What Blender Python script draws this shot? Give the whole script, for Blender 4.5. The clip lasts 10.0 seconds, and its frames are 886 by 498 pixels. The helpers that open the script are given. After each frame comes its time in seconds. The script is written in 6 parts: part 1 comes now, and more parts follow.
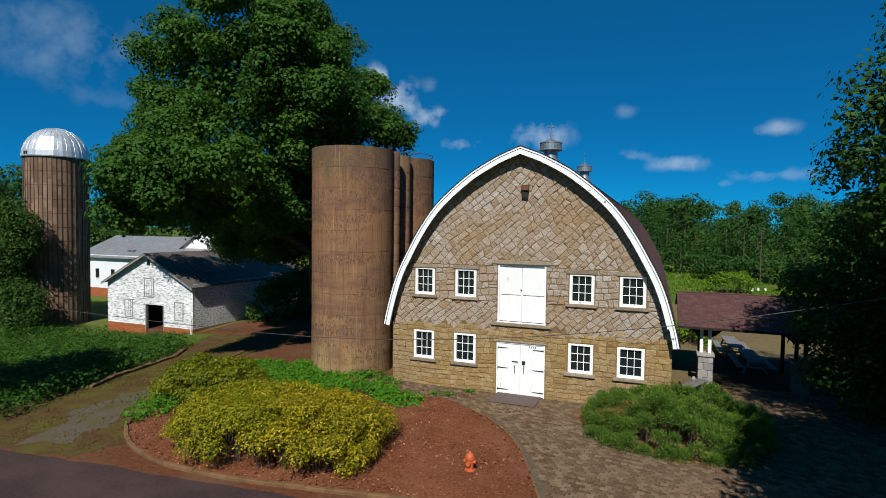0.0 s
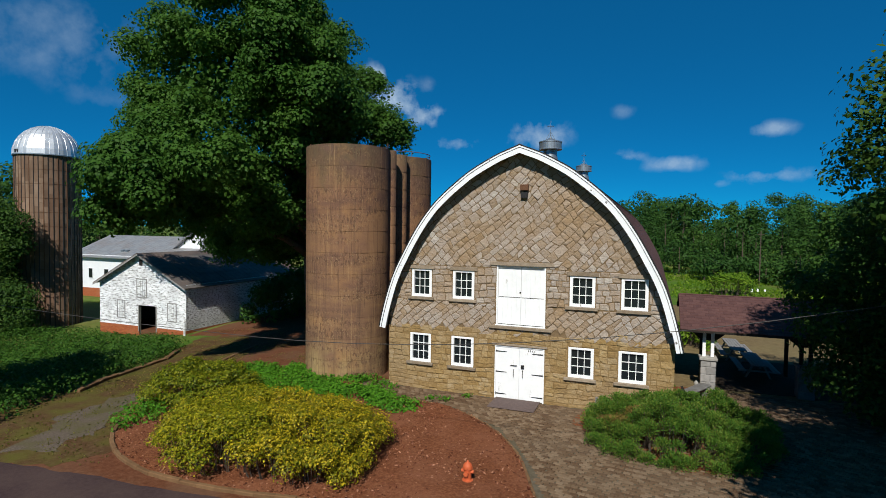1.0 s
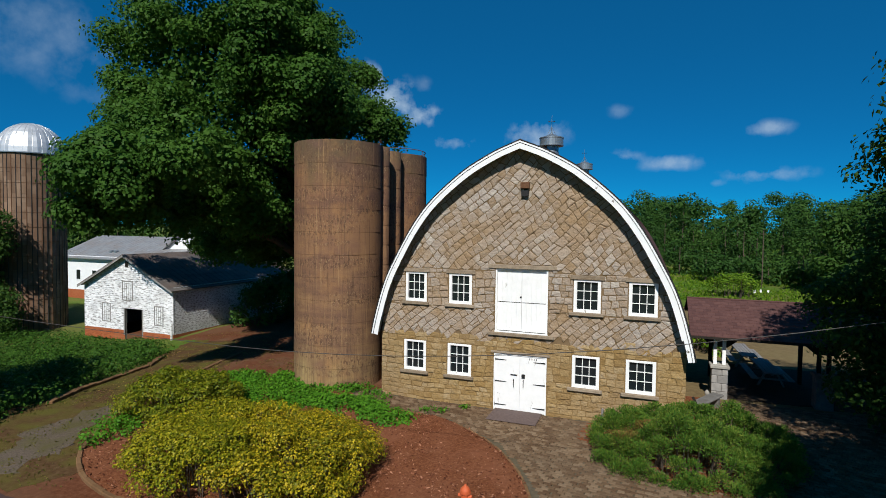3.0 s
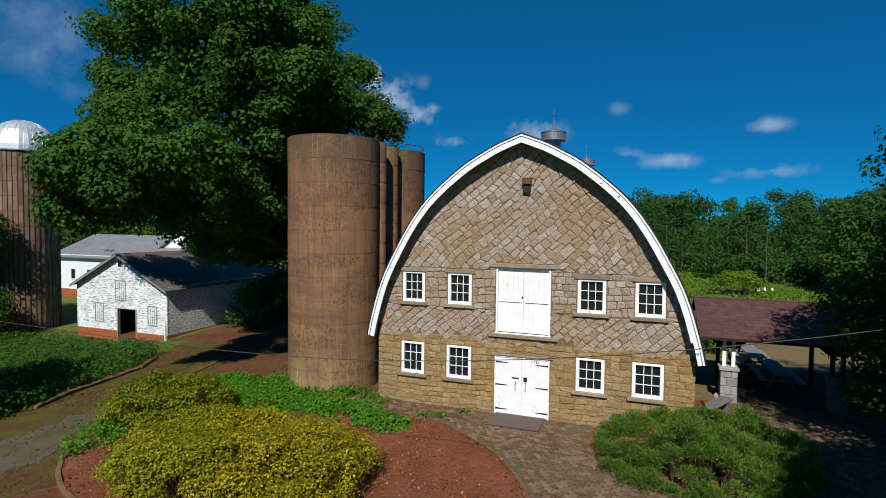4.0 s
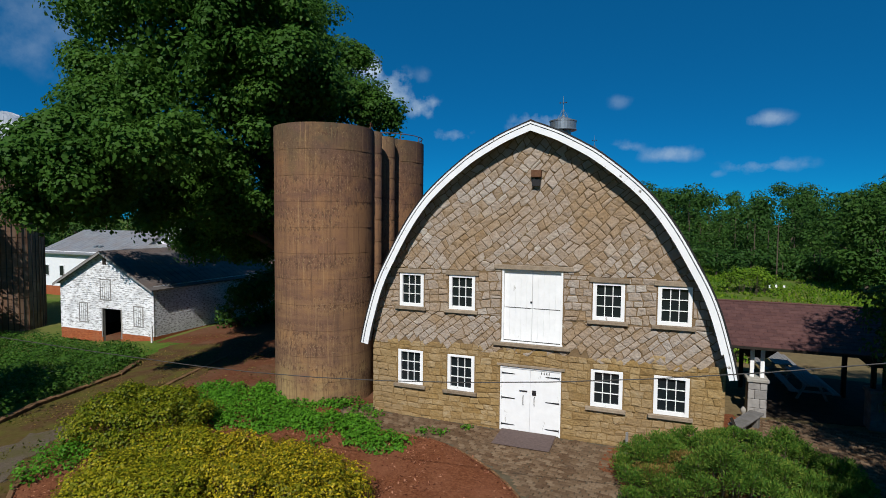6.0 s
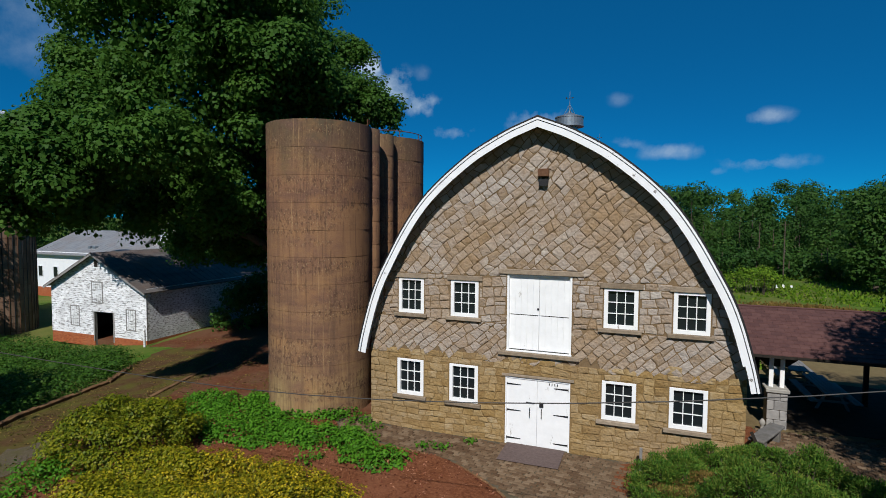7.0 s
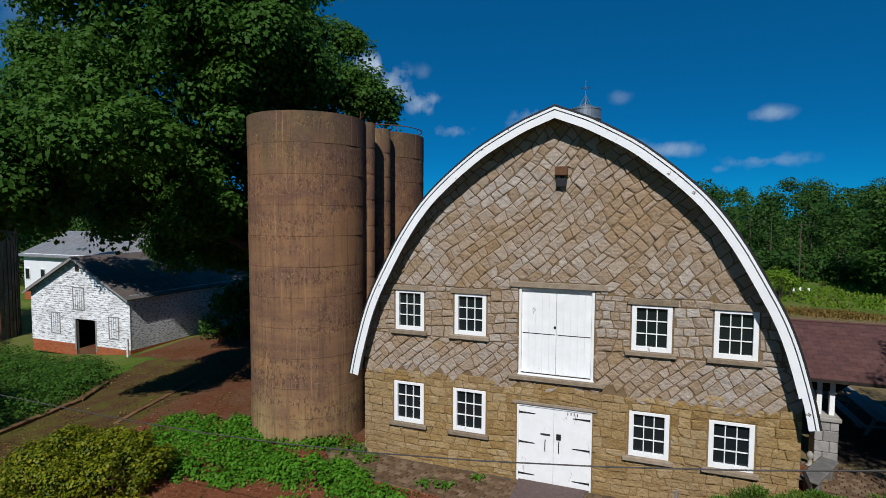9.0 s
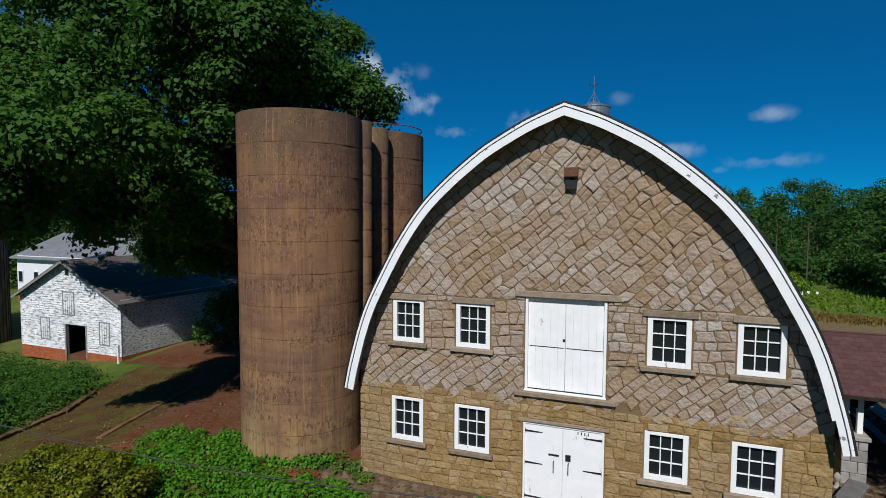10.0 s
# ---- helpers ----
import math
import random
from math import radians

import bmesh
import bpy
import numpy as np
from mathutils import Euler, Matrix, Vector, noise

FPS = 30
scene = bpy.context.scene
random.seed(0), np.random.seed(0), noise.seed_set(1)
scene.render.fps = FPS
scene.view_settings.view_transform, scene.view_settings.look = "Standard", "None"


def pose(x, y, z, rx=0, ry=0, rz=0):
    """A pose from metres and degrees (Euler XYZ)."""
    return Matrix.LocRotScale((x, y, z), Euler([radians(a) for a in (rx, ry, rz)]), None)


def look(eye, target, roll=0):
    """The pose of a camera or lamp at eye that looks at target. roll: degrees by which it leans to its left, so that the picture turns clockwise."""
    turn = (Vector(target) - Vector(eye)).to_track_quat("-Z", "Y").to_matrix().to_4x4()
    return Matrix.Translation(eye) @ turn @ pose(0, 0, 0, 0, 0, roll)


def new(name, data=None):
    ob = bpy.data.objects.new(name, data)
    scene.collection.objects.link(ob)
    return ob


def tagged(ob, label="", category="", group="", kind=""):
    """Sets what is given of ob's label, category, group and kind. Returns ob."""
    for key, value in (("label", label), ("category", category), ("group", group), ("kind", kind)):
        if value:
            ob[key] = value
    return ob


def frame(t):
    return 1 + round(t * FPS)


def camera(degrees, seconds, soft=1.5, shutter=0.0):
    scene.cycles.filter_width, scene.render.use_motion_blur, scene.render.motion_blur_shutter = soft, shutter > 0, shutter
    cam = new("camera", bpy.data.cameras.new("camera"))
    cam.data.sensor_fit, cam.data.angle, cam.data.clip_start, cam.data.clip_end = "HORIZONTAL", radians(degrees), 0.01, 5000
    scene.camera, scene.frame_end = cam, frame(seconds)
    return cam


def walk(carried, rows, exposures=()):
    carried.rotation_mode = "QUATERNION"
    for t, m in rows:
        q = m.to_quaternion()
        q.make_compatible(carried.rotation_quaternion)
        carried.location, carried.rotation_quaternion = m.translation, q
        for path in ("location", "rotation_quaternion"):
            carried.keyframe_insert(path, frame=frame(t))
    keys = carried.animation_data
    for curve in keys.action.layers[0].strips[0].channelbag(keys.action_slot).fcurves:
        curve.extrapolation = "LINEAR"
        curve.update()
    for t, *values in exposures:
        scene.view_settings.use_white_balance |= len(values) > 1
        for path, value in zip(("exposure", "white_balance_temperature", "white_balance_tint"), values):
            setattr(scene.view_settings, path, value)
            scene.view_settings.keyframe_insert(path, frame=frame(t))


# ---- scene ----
cam = camera(78.6, 10.0, soft=0.9)
PATH = [
    (0, (5.536, -23.432, 7.416), (4.803, -21.573, 7.34), 0.7),
    (0.5, (5.417, -23.175, 7.433), (4.69, -21.314, 7.357), 0.8),
    (1, (5.325, -22.882, 7.459), (4.601, -21.019, 7.382), 0.8),
    (1.5, (5.21, -22.575, 7.474), (4.49, -20.711, 7.399), 0.8),
    (2, (5.091, -22.254, 7.498), (4.373, -20.389, 7.422), 0.8),
    (2.5, (4.975, -21.91, 7.511), (4.26, -20.043, 7.433), 0.8),
    (4, (4.612, -20.731, 7.487), (3.899, -18.864, 7.401), 0.6),
    (4.5, (4.444, -20.278, 7.505), (3.732, -18.411, 7.409), 0.6),
    (5, (4.261, -19.817, 7.533), (3.549, -17.951, 7.431), 0.6),
    (5.5, (4.071, -19.333, 7.561), (3.359, -17.467, 7.456), 0.6),
    (7, (3.429, -17.83, 7.745), (2.717, -15.964, 7.63), 0.4),
    (7.5, (3.205, -17.304, 7.795), (2.493, -15.439, 7.678), 0.4),
    (8, (2.991, -16.776, 7.839), (2.278, -14.911, 7.723), 0.3),
    (8.5, (2.759, -16.239, 7.882), (2.047, -14.374, 7.764), 0.3),
    (9, (2.551, -15.679, 7.943), (1.836, -13.815, 7.822), 0.3),
    (9.5, (2.34, -15.134, 7.989), (1.625, -13.27, 7.869), 0.3),
    (10, (2.147, -14.662, 8.046), (1.431, -12.799, 7.928), 0.3),
]
walk(cam, [(t, look(eye, target, roll)) for t, eye, target, roll in PATH], [(0.0, -0.02, 6450, 8), (5.0, -0.10, 6400, 10), (10.0, -0.30, 6180, 11)])

# ---- world, sun ----
SUN_AZ, SUN_EL = radians(10.0), radians(44.0)      # sun stands behind the flight path, a little towards +x
world = bpy.data.worlds.new("world")
scene.world = world
world.use_nodes = True
wn, wl = world.node_tree.nodes, world.node_tree.links
wn.clear()
sky = wn.new("ShaderNodeTexSky")
sky.sky_type, sky.sun_disc = "NISHITA", False
sky.sun_elevation, sky.sun_rotation = SUN_EL, math.pi - SUN_AZ
sky.altitude, sky.air_density, sky.dust_density, sky.ozone_density = 4000, 0.75, 0.0, 6.0
grade = wn.new("ShaderNodeMix")
grade.data_type, grade.blend_type = "RGBA", "MULTIPLY"
grade.inputs[0].default_value = 1.0
grade.inputs[7].default_value = SKY_TINT = (0.03, 0.60, 0.72, 1)
wl.new(sky.outputs[0], grade.inputs[6])
# fair-weather clouds: soft patches along given bearings (bearing left of +y, elevation, half width, half height in degrees, weight)
CLOUDS = [(57.08, 15.26, 7.78, 3.47, 0.22), (53.24, 11.05, 3.59, 1.2, 0.12), (28.94, 15.07, 1.92, 1.56, 1), (26.7, 13.41, 2.87, 2.04, 1), (23.26, 11.65, 2.28, 1.32, 0.9), (20.43, 8.84, 2.63, 0.78, 0.5), (11.35, 9.66, 3.47, 1.56, 0.7), (3.17, 11.75, 1.2, 0.72, 0.22), (2.53, 7.33, 1.8, 0.72, 0.5), (-1.73, 6.54, 3.23, 0.84, 0.5), (-9.82, 9.26, 2.04, 0.78, 0.5), (-9.73, 5.19, 3.83, 0.78, 0.5), (23.35, 14.54, 1.08, 0.84, 0.2), (-5.68, 4.5, 1.08, 0.42, 0.25), (40, 30, 9, 3, 0.4), (-60, 22, 9, 3, 0.5), (-120, 18, 10, 3, 0.5), (150, 15, 9, 3, 0.5), (95, 20, 9, 3, 0.5)]


def wmath(op, a, b=None, clamp=False):
    n = wn.new("ShaderNodeMath")
    n.operation, n.use_clamp = op, clamp
    for i, v in enumerate((a, b)):
        if v is None:
            continue
        if hasattr(v, "default_value"):
            wl.new(v, n.inputs[i])
        else:
            n.inputs[i].default_value = v
    return n.outputs[0]


tc = wn.new("ShaderNodeTexCoord")
puff = wn.new("ShaderNodeTexNoise")
puff.inputs["Scale"].default_value, puff.inputs["Detail"].default_value, puff.inputs["Roughness"].default_value = 22, 6, 0.56
wl.new(tc.outputs["Generated"], puff.inputs["Vector"])
wisp = wmath("MULTIPLY", wmath("SUBTRACT", puff.outputs[0], 0.5), 2.9)
cover = None
for az, el, hw, hh, weight in CLOUDS:
    a, e = radians(az), radians(el)
    mp = wn.new("ShaderNodeMapping")
    mp.vector_type = "TEXTURE"
    mp.inputs["Location"].default_value = (-math.sin(a) * math.cos(e), math.cos(a) * math.cos(e), math.sin(e))
    mp.inputs["Rotation"].default_value = (0, 0, a)
    mp.inputs["Scale"].default_value = (math.sin(radians(hw * 1.25)), 0.4, math.sin(radians(hh * 1.3)))
    wl.new(tc.outputs["Generated"], mp.inputs["Vector"])
    ln = wn.new("ShaderNodeVectorMath")
    ln.operation = "LENGTH"
    wl.new(mp.outputs[0], ln.inputs[0])
    inv = wmath("SUBTRACT", 1.0, ln.outputs["Value"], True)
    body = wmath("MULTIPLY", wmath("SUBTRACT", wmath("ADD", inv, wisp), 0.24, True), 1.0, True)
    m = wmath("MULTIPLY", wmath("MULTIPLY", body, wmath("MULTIPLY", inv, 1.8, True)), weight)
    cover = m if cover is None else wmath("ADD", cover, m, True)
withcloud = wn.new("ShaderNodeMix")
withcloud.data_type = "RGBA"
wl.new(cover, withcloud.inputs[0])
even = wn.new("ShaderNodeMix")
even.data_type = "RGBA"
even.inputs[0].default_value = 0.42
even.inputs[7].default_value = (0.05, 1.08, 2.95, 1)
wl.new(grade.outputs[2], even.inputs[6])
wl.new(even.outputs[2], withcloud.inputs[6])
CLOUD_RGB = (3.9, 4.9, 6.0, 1)
withcloud.inputs[7].default_value = CLOUD_RGB
bg = wn.new("ShaderNodeBackground")
bg.inputs[1].default_value = 0.123
wl.new(withcloud.outputs[2], bg.inputs[0])
wout = wn.new("ShaderNodeOutputWorld")
wl.new(bg.outputs[0], wout.inputs[0])

sun = new("sun", bpy.data.lights.new("sun", "SUN"))
sun.data.energy, sun.data.angle, sun.data.color = 5.4, radians(0.53), (1.0, 0.965, 0.90)
sun.matrix_world = look((0, 0, 60), (-math.sin(SUN_AZ) * math.cos(SUN_EL), math.cos(SUN_AZ) * math.cos(SUN_EL), 60 - math.sin(SUN_EL)))


# ---- materials ----
def ramp_set(node, stops):
    els = node.color_ramp.elements
    while len(els) < len(stops):
        els.new(0.5)
    for e, (p, c) in zip(els, stops):
        e.position, e.color = p, (*c, 1)


def material(name, stops, scale=4.0, rough=0.85, metal=0.0, bump=0.3, bump_scale=None, detail=6.0, stretch=(1, 1, 1), mottle=None, vary="", vary_amount=0.35,
             space="Object", bump_dist=0.02, warp=0.0, wear=None, translucent=0.0, spec=0.3):
    """A node material: noise-driven colour ramp, a second, larger mottling, optional variation by piece, and fine relief."""
    mat = bpy.data.materials.new(name)
    mat.use_nodes = True
    nt = mat.node_tree
    n, l = nt.nodes, nt.links
    bs = n["Principled BSDF"]
    bs.inputs["Roughness"].default_value, bs.inputs["Metallic"].default_value = rough, metal
    bs.inputs["Specular IOR Level"].default_value = spec
    co = n.new("ShaderNodeTexCoord")
    mp = n.new("ShaderNodeMapping")
    mp.inputs["Scale"].default_value = stretch
    if space == "World":
        g = n.new("ShaderNodeNewGeometry")
        l.new(g.outputs["Position"], mp.inputs[0])
    else:
        l.new(co.outputs["Object"], mp.inputs[0])
    no = n.new("ShaderNodeTexNoise")
    no.inputs["Scale"].default_value, no.inputs["Detail"].default_value = scale, detail
    no.inputs["Roughness"].default_value = 0.65
    no.inputs["Distortion"].default_value = warp
    l.new(mp.outputs[0], no.inputs["Vector"])
    rp = n.new("ShaderNodeValToRGB")
    ramp_set(rp, stops)
    fac = no.outputs[0]
    if vary:
        if vary == "object":
            rnd = n.new("ShaderNodeObjectInfo").outputs["Random"]
        else:
            rnd = n.new("ShaderNodeNewGeometry").outputs["Random Per Island"]
        mx = n.new("ShaderNodeMix")
        mx.inputs[0].default_value = vary_amount
        l.new(fac, mx.inputs[2])
        l.new(rnd, mx.inputs[3])
        fac = mx.outputs[0]
    l.new(fac, rp.inputs[0])
    colour = rp.outputs[0]
    if mottle:
        m_scale, m_rgb, m_amount = mottle
        n2 = n.new("ShaderNodeTexNoise")
        n2.inputs["Scale"].default_value, n2.inputs["Detail"].default_value = m_scale, 4
        l.new(mp.outputs[0], n2.inputs["Vector"])
        r2 = n.new("ShaderNodeMapRange")
        r2.inputs[1].default_value, r2.inputs[2].default_value, r2.inputs[4].default_value = 0.42, 0.66, m_amount
        l.new(n2.outputs[0], r2.inputs[0])
        mm = n.new("ShaderNodeMix")
        mm.data_type = "RGBA"
        mm.inputs[7].default_value = (*m_rgb, 1)
        l.new(r2.outputs[0], mm.inputs[0])
        l.new(colour, mm.inputs[6])
        colour = mm.outputs[2]
    if wear:
        w_scale, w_rgb, lo, hi, w_stretch = wear
        mp3 = n.new("ShaderNodeMapping")
        mp3.inputs["Scale"].default_value = w_stretch
        l.new(co.outputs["Object"], mp3.inputs[0])
        n3 = n.new("ShaderNodeTexNoise")
        n3.inputs["Scale"].default_value, n3.inputs["Detail"].default_value, n3.inputs["Roughness"].default_value = w_scale, 8, 0.7
        l.new(mp3.outputs[0], n3.inputs["Vector"])
        r3 = n.new("ShaderNodeMapRange")
        r3.inputs[1].default_value, r3.inputs[2].default_value = lo, hi
        l.new(n3.outputs[0], r3.inputs[0])
        m3 = n.new("ShaderNodeMix")
        m3.data_type = "RGBA"
        m3.inputs[7].default_value = (*w_rgb, 1)
        l.new(r3.outputs[0], m3.inputs[0])
        l.new(colour, m3.inputs[6])
        colour = m3.outputs[2]
    l.new(colour, bs.inputs["Base Color"])
    if bump:
        nb = n.new("ShaderNodeTexNoise")
        nb.inputs["Scale"].default_value, nb.inputs["Detail"].default_value = bump_scale or scale * 4, 6
        l.new(mp.outputs[0], nb.inputs["Vector"])
        b = n.new("ShaderNodeBump")
        b.inputs["Strength"].default_value, b.inputs["Distance"].default_value = bump, bump_dist
        l.new(nb.outputs[0], b.inputs["Height"])
        l.new(b.outputs[0], bs.inputs["Normal"])
    if translucent:
        tr = n.new("ShaderNodeBsdfTranslucent")
        l.new(colour, tr.inputs[0])
        ms = n.new("ShaderNodeMixShader")
        ms.inputs[0].default_value = translucent
        l.new(bs.outputs[0], ms.inputs[1])
        l.new(tr.outputs[0], ms.inputs[2])
        l.new(ms.outputs[0], n["Material Output"].inputs[0])
    return mat


STONE_UP = [(0.2, (0.223, 0.146, 0.081)), (0.36, (0.296, 0.225, 0.159)), (0.5, (0.329, 0.268, 0.214)), (0.64, (0.365, 0.318, 0.275)), (0.8, (0.469, 0.420, 0.354)), (0.95, (0.589, 0.545, 0.480))]
STONE_LOW = [(0.22, (0.196, 0.116, 0.039)), (0.42, (0.278, 0.177, 0.065)), (0.6, (0.327, 0.225, 0.102)), (0.8, (0.425, 0.327, 0.196)), (0.95, (0.545, 0.458, 0.327))]
m_stone_up = material("fieldstone_upper", STONE_UP, 5, 0.9, bump=0.65, vary="object", vary_amount=0.37, mottle=(0.30, (0.295, 0.186, 0.088), 0.68), space="World", bump_scale=11, bump_dist=0.10)
m_stone_up_i = material("fieldstone_upper_rest", STONE_UP, 5, 0.9, bump=0.65, vary="island", vary_amount=0.37, mottle=(0.30, (0.295, 0.186, 0.088), 0.68), space="World", bump_scale=11, bump_dist=0.10)
m_stone_low = material("fieldstone_lower", STONE_LOW, 5, 0.9, bump=0.75, vary="object", vary_amount=0.34, mottle=(0.45, (0.262, 0.185, 0.105), 0.6), space="World", bump_scale=12, bump_dist=0.07)
m_stone_low_i = material("fieldstone_lower_rest", STONE_LOW, 5, 0.9, bump=0.75, vary="island", vary_amount=0.34, mottle=(0.45, (0.262, 0.185, 0.105), 0.6), space="World", bump_scale=12, bump_dist=0.07)
m_mortar = material("mortar", [(0.3, (0.135, 0.086, 0.042)), (0.7, (0.215, 0.145, 0.078))], 3, 0.95, bump=0.5, bump_scale=30, space="World", wear=(2.2, (0.46, 0.41, 0.32), 0.60, 0.66, (1, 1, 1)))


def two_mortars(mat, level, low):
    """The rubble below a level is bedded in another, ochre mortar."""
    n, l = mat.node_tree.nodes, mat.node_tree.links
    bs = n["Principled BSDF"]
    above = bs.inputs["Base Color"].links[0].from_socket
    sep = n.new("ShaderNodeSeparateXYZ")
    l.new(n.new("ShaderNodeNewGeometry").outputs["Position"], sep.inputs[0])
    step = n.new("ShaderNodeMath")
    step.operation = "LESS_THAN"
    step.inputs[1].default_value = level
    l.new(sep.outputs[2], step.inputs[0])
    mx = n.new("ShaderNodeMix")
    mx.data_type = "RGBA"
    mx.inputs[7].default_value = (*low, 1)
    l.new(step.outputs[0], mx.inputs[0])
    l.new(above, mx.inputs[6])
    l.new(mx.outputs[2], bs.inputs["Base Color"])


two_mortars(m_mortar, 2.93, (0.215, 0.137, 0.055))
m_dressed = material("dressed_stone", [(0.3, (0.180, 0.134, 0.088)), (0.7, (0.345, 0.275, 0.200))], 7, 0.9, bump=1.0, bump_scale=18, vary="object", vary_amount=0.3, space="World")
m_white = material("white_paint", [(0.3, (0.76, 0.76, 0.75)), (0.7, (0.84, 0.84, 0.83))], 3, 0.55, bump=0.08, wear=(3.2, (0.34, 0.31, 0.27), 0.635, 0.68, (1, 1, 0.4)))
m_trimwhite = material("white_trim_paint", [(0.3, (0.74, 0.75, 0.76)), (0.7, (0.83, 0.83, 0.83))], 2, 0.5, bump=0.1, wear=(4.5, (0.16, 0.14, 0.12), 0.645, 0.67, (1, 1, 1)))
m_iron = material("black_iron", [(0.3, (0.012, 0.012, 0.014)), (0.7, (0.035, 0.033, 0.032))], 20, 0.6, 0.3, bump=0.2)
# near black: dark wood, and places whose shade is put into the colour
m_darkwood_shade = material("dark_wood_and_shade", [(0.3, (0.012, 0.01, 0.008)), (0.7, (0.03, 0.024, 0.018))], 6, 0.9, bump=0)
m_soffit = material("weathered_soffit", [(0.3, (0.34, 0.34, 0.34)), (0.7, (0.46, 0.46, 0.45))], 6, 0.8, bump=0.1)
m_roof = material("maroon_shingle", [(0.25, (0.060, 0.029, 0.027)), (0.5, (0.094, 0.043, 0.038)), (0.75, (0.124, 0.062, 0.053))], 7, 0.9, bump=0.5, bump_scale=60, stretch=(1, 1, 1), vary="island", vary_amount=0.25,
                  mottle=(0.5, (0.075, 0.038, 0.038), 0.4), space="World")
m_zinc = material("galvanised_metal", [(0.3, (0.22, 0.26, 0.29)), (0.7, (0.36, 0.40, 0.43))], 3, 0.42, 0.7, bump=0.05, mottle=(1.5, (0.22, 0.25, 0.28), 0.5))
m_dome = material("dome_sheet_metal", [(0.3, (0.60, 0.62, 0.64)), (0.7, (0.74, 0.76, 0.78))], 2, 0.42, 0.6, bump=0.05, mottle=(1.2, (0.42, 0.43, 0.44), 0.4))


def silo_plaster(name, height):
    """Old plaster over concrete rings: tan at the foot, brown above, mossy at the rim, with purple stains, runs and bands of flaking."""
    mat = bpy.data.materials.new(name)
    mat.use_nodes = True
    n, l = mat.node_tree.nodes, mat.node_tree.links
    bs = n["Principled BSDF"]
    bs.inputs["Roughness"].default_value, bs.inputs["Specular IOR Level"].default_value = 0.92, 0.2
    co = n.new("ShaderNodeTexCoord").outputs["Object"]

    def grain(stretch, scale, detail, lo, hi, top=1.0):
        mp = n.new("ShaderNodeMapping")
        mp.inputs["Scale"].default_value = stretch
        l.new(co, mp.inputs[0])
        no = n.new("ShaderNodeTexNoise")
        no.inputs["Scale"].default_value, no.inputs["Detail"].default_value, no.inputs["Roughness"].default_value = scale, detail, 0.6
        l.new(mp.outputs[0], no.inputs["Vector"])
        r = n.new("ShaderNodeMapRange")
        r.inputs[1].default_value, r.inputs[2].default_value, r.inputs[4].default_value = lo, hi, top
        l.new(no.outputs[0], r.inputs[0])
        return r.outputs[0]

    def times(a, b):
        m = n.new("ShaderNodeMath")
        m.operation = "MULTIPLY"
        l.new(a, m.inputs[0])
        l.new(b, m.inputs[1])
        return m.outputs[0]

    def over(colour, fac, rgb):
        m = n.new("ShaderNodeMix")
        m.data_type = "RGBA"
        m.inputs[7].default_value = (*rgb, 1)
        l.new(fac, m.inputs[0])
        l.new(colour, m.inputs[6])
        return m.outputs[2]

    sep = n.new("ShaderNodeSeparateXYZ")
    l.new(co, sep.inputs[0])
    up = n.new("ShaderNodeMath")
    up.operation = "MULTIPLY_ADD"
    up.inputs[1].default_value = 1 / height
    l.new(sep.outputs[2], up.inputs[0])
    l.new(grain((1, 1, 0.5), 0.9, 5, 0.25, 0.75, 0.22), up.inputs[2])
    shift = n.new("ShaderNodeMath")
    shift.operation = "SUBTRACT"
    shift.inputs[1].default_value = 0.11
    l.new(up.outputs[0], shift.inputs[0])
    rp = n.new("ShaderNodeValToRGB")
    ramp_set(rp, [(0.0, (0.330, 0.235, 0.104)), (0.09, (0.285, 0.190, 0.084)), (0.17, (0.236, 0.138, 0.068)), (0.55, (0.240, 0.128, 0.064)), (0.80, (0.222, 0.116, 0.060)), (0.91, (0.160, 0.098, 0.050)), (1.0, (0.098, 0.070, 0.042))])
    l.new(shift.outputs[0], rp.inputs[0])
    c = rp.outputs[0]
    c = over(c, grain((0.5, 0.5, 0.75), 1.5, 6, 0.46, 0.68, 0.62), (0.142, 0.074, 0.056))
    c = over(c, grain((0.14, 0.14, 0.9), 1.1, 4, 0.46, 0.60, 0.62), (0.118, 0.062, 0.045))
    c = over(c, grain((0.6, 0.6, 0.6), 1.1, 5, 0.55, 0.72, 0.55), (0.32, 0.165, 0.066))
    c = over(c, grain((3.2, 3.2, 0.10), 1.6, 6, 0.50, 0.70, 0.5), (0.090, 0.052, 0.036))
    c = over(c, grain((7.5, 7.5, 0.35), 1.7, 5, 0.56, 0.66, 0.55), (0.085, 0.046, 0.030))
    c = over(c, grain((6.5, 6.5, 0.22), 1.6, 4, 0.57, 0.70, 0.5), (0.34, 0.205, 0.098))
    band = grain((0.16, 0.16, 1.35), 1.5, 3, 0.42, 0.56)
    fleck = grain((1, 1, 0.5), 10.0, 4, 0.51, 0.60, 0.75)
    c = over(c, times(band, fleck), (0.085, 0.045, 0.028))
    c = over(c, times(band, grain((1, 1, 0.6), 21.0, 3, 0.58, 0.66, 0.5)), (0.38, 0.26, 0.14))
    l.new(c, bs.inputs["Base Color"])
    b = n.new("ShaderNodeBump")
    b.inputs["Strength"].default_value, b.inputs["Distance"].default_value = 0.3, 0.02
    l.new(grain((1, 1, 1), 16.0, 5, 0.3, 0.7), b.inputs["Height"])
    l.new(b.outputs[0], bs.inputs["Normal"])
    return mat


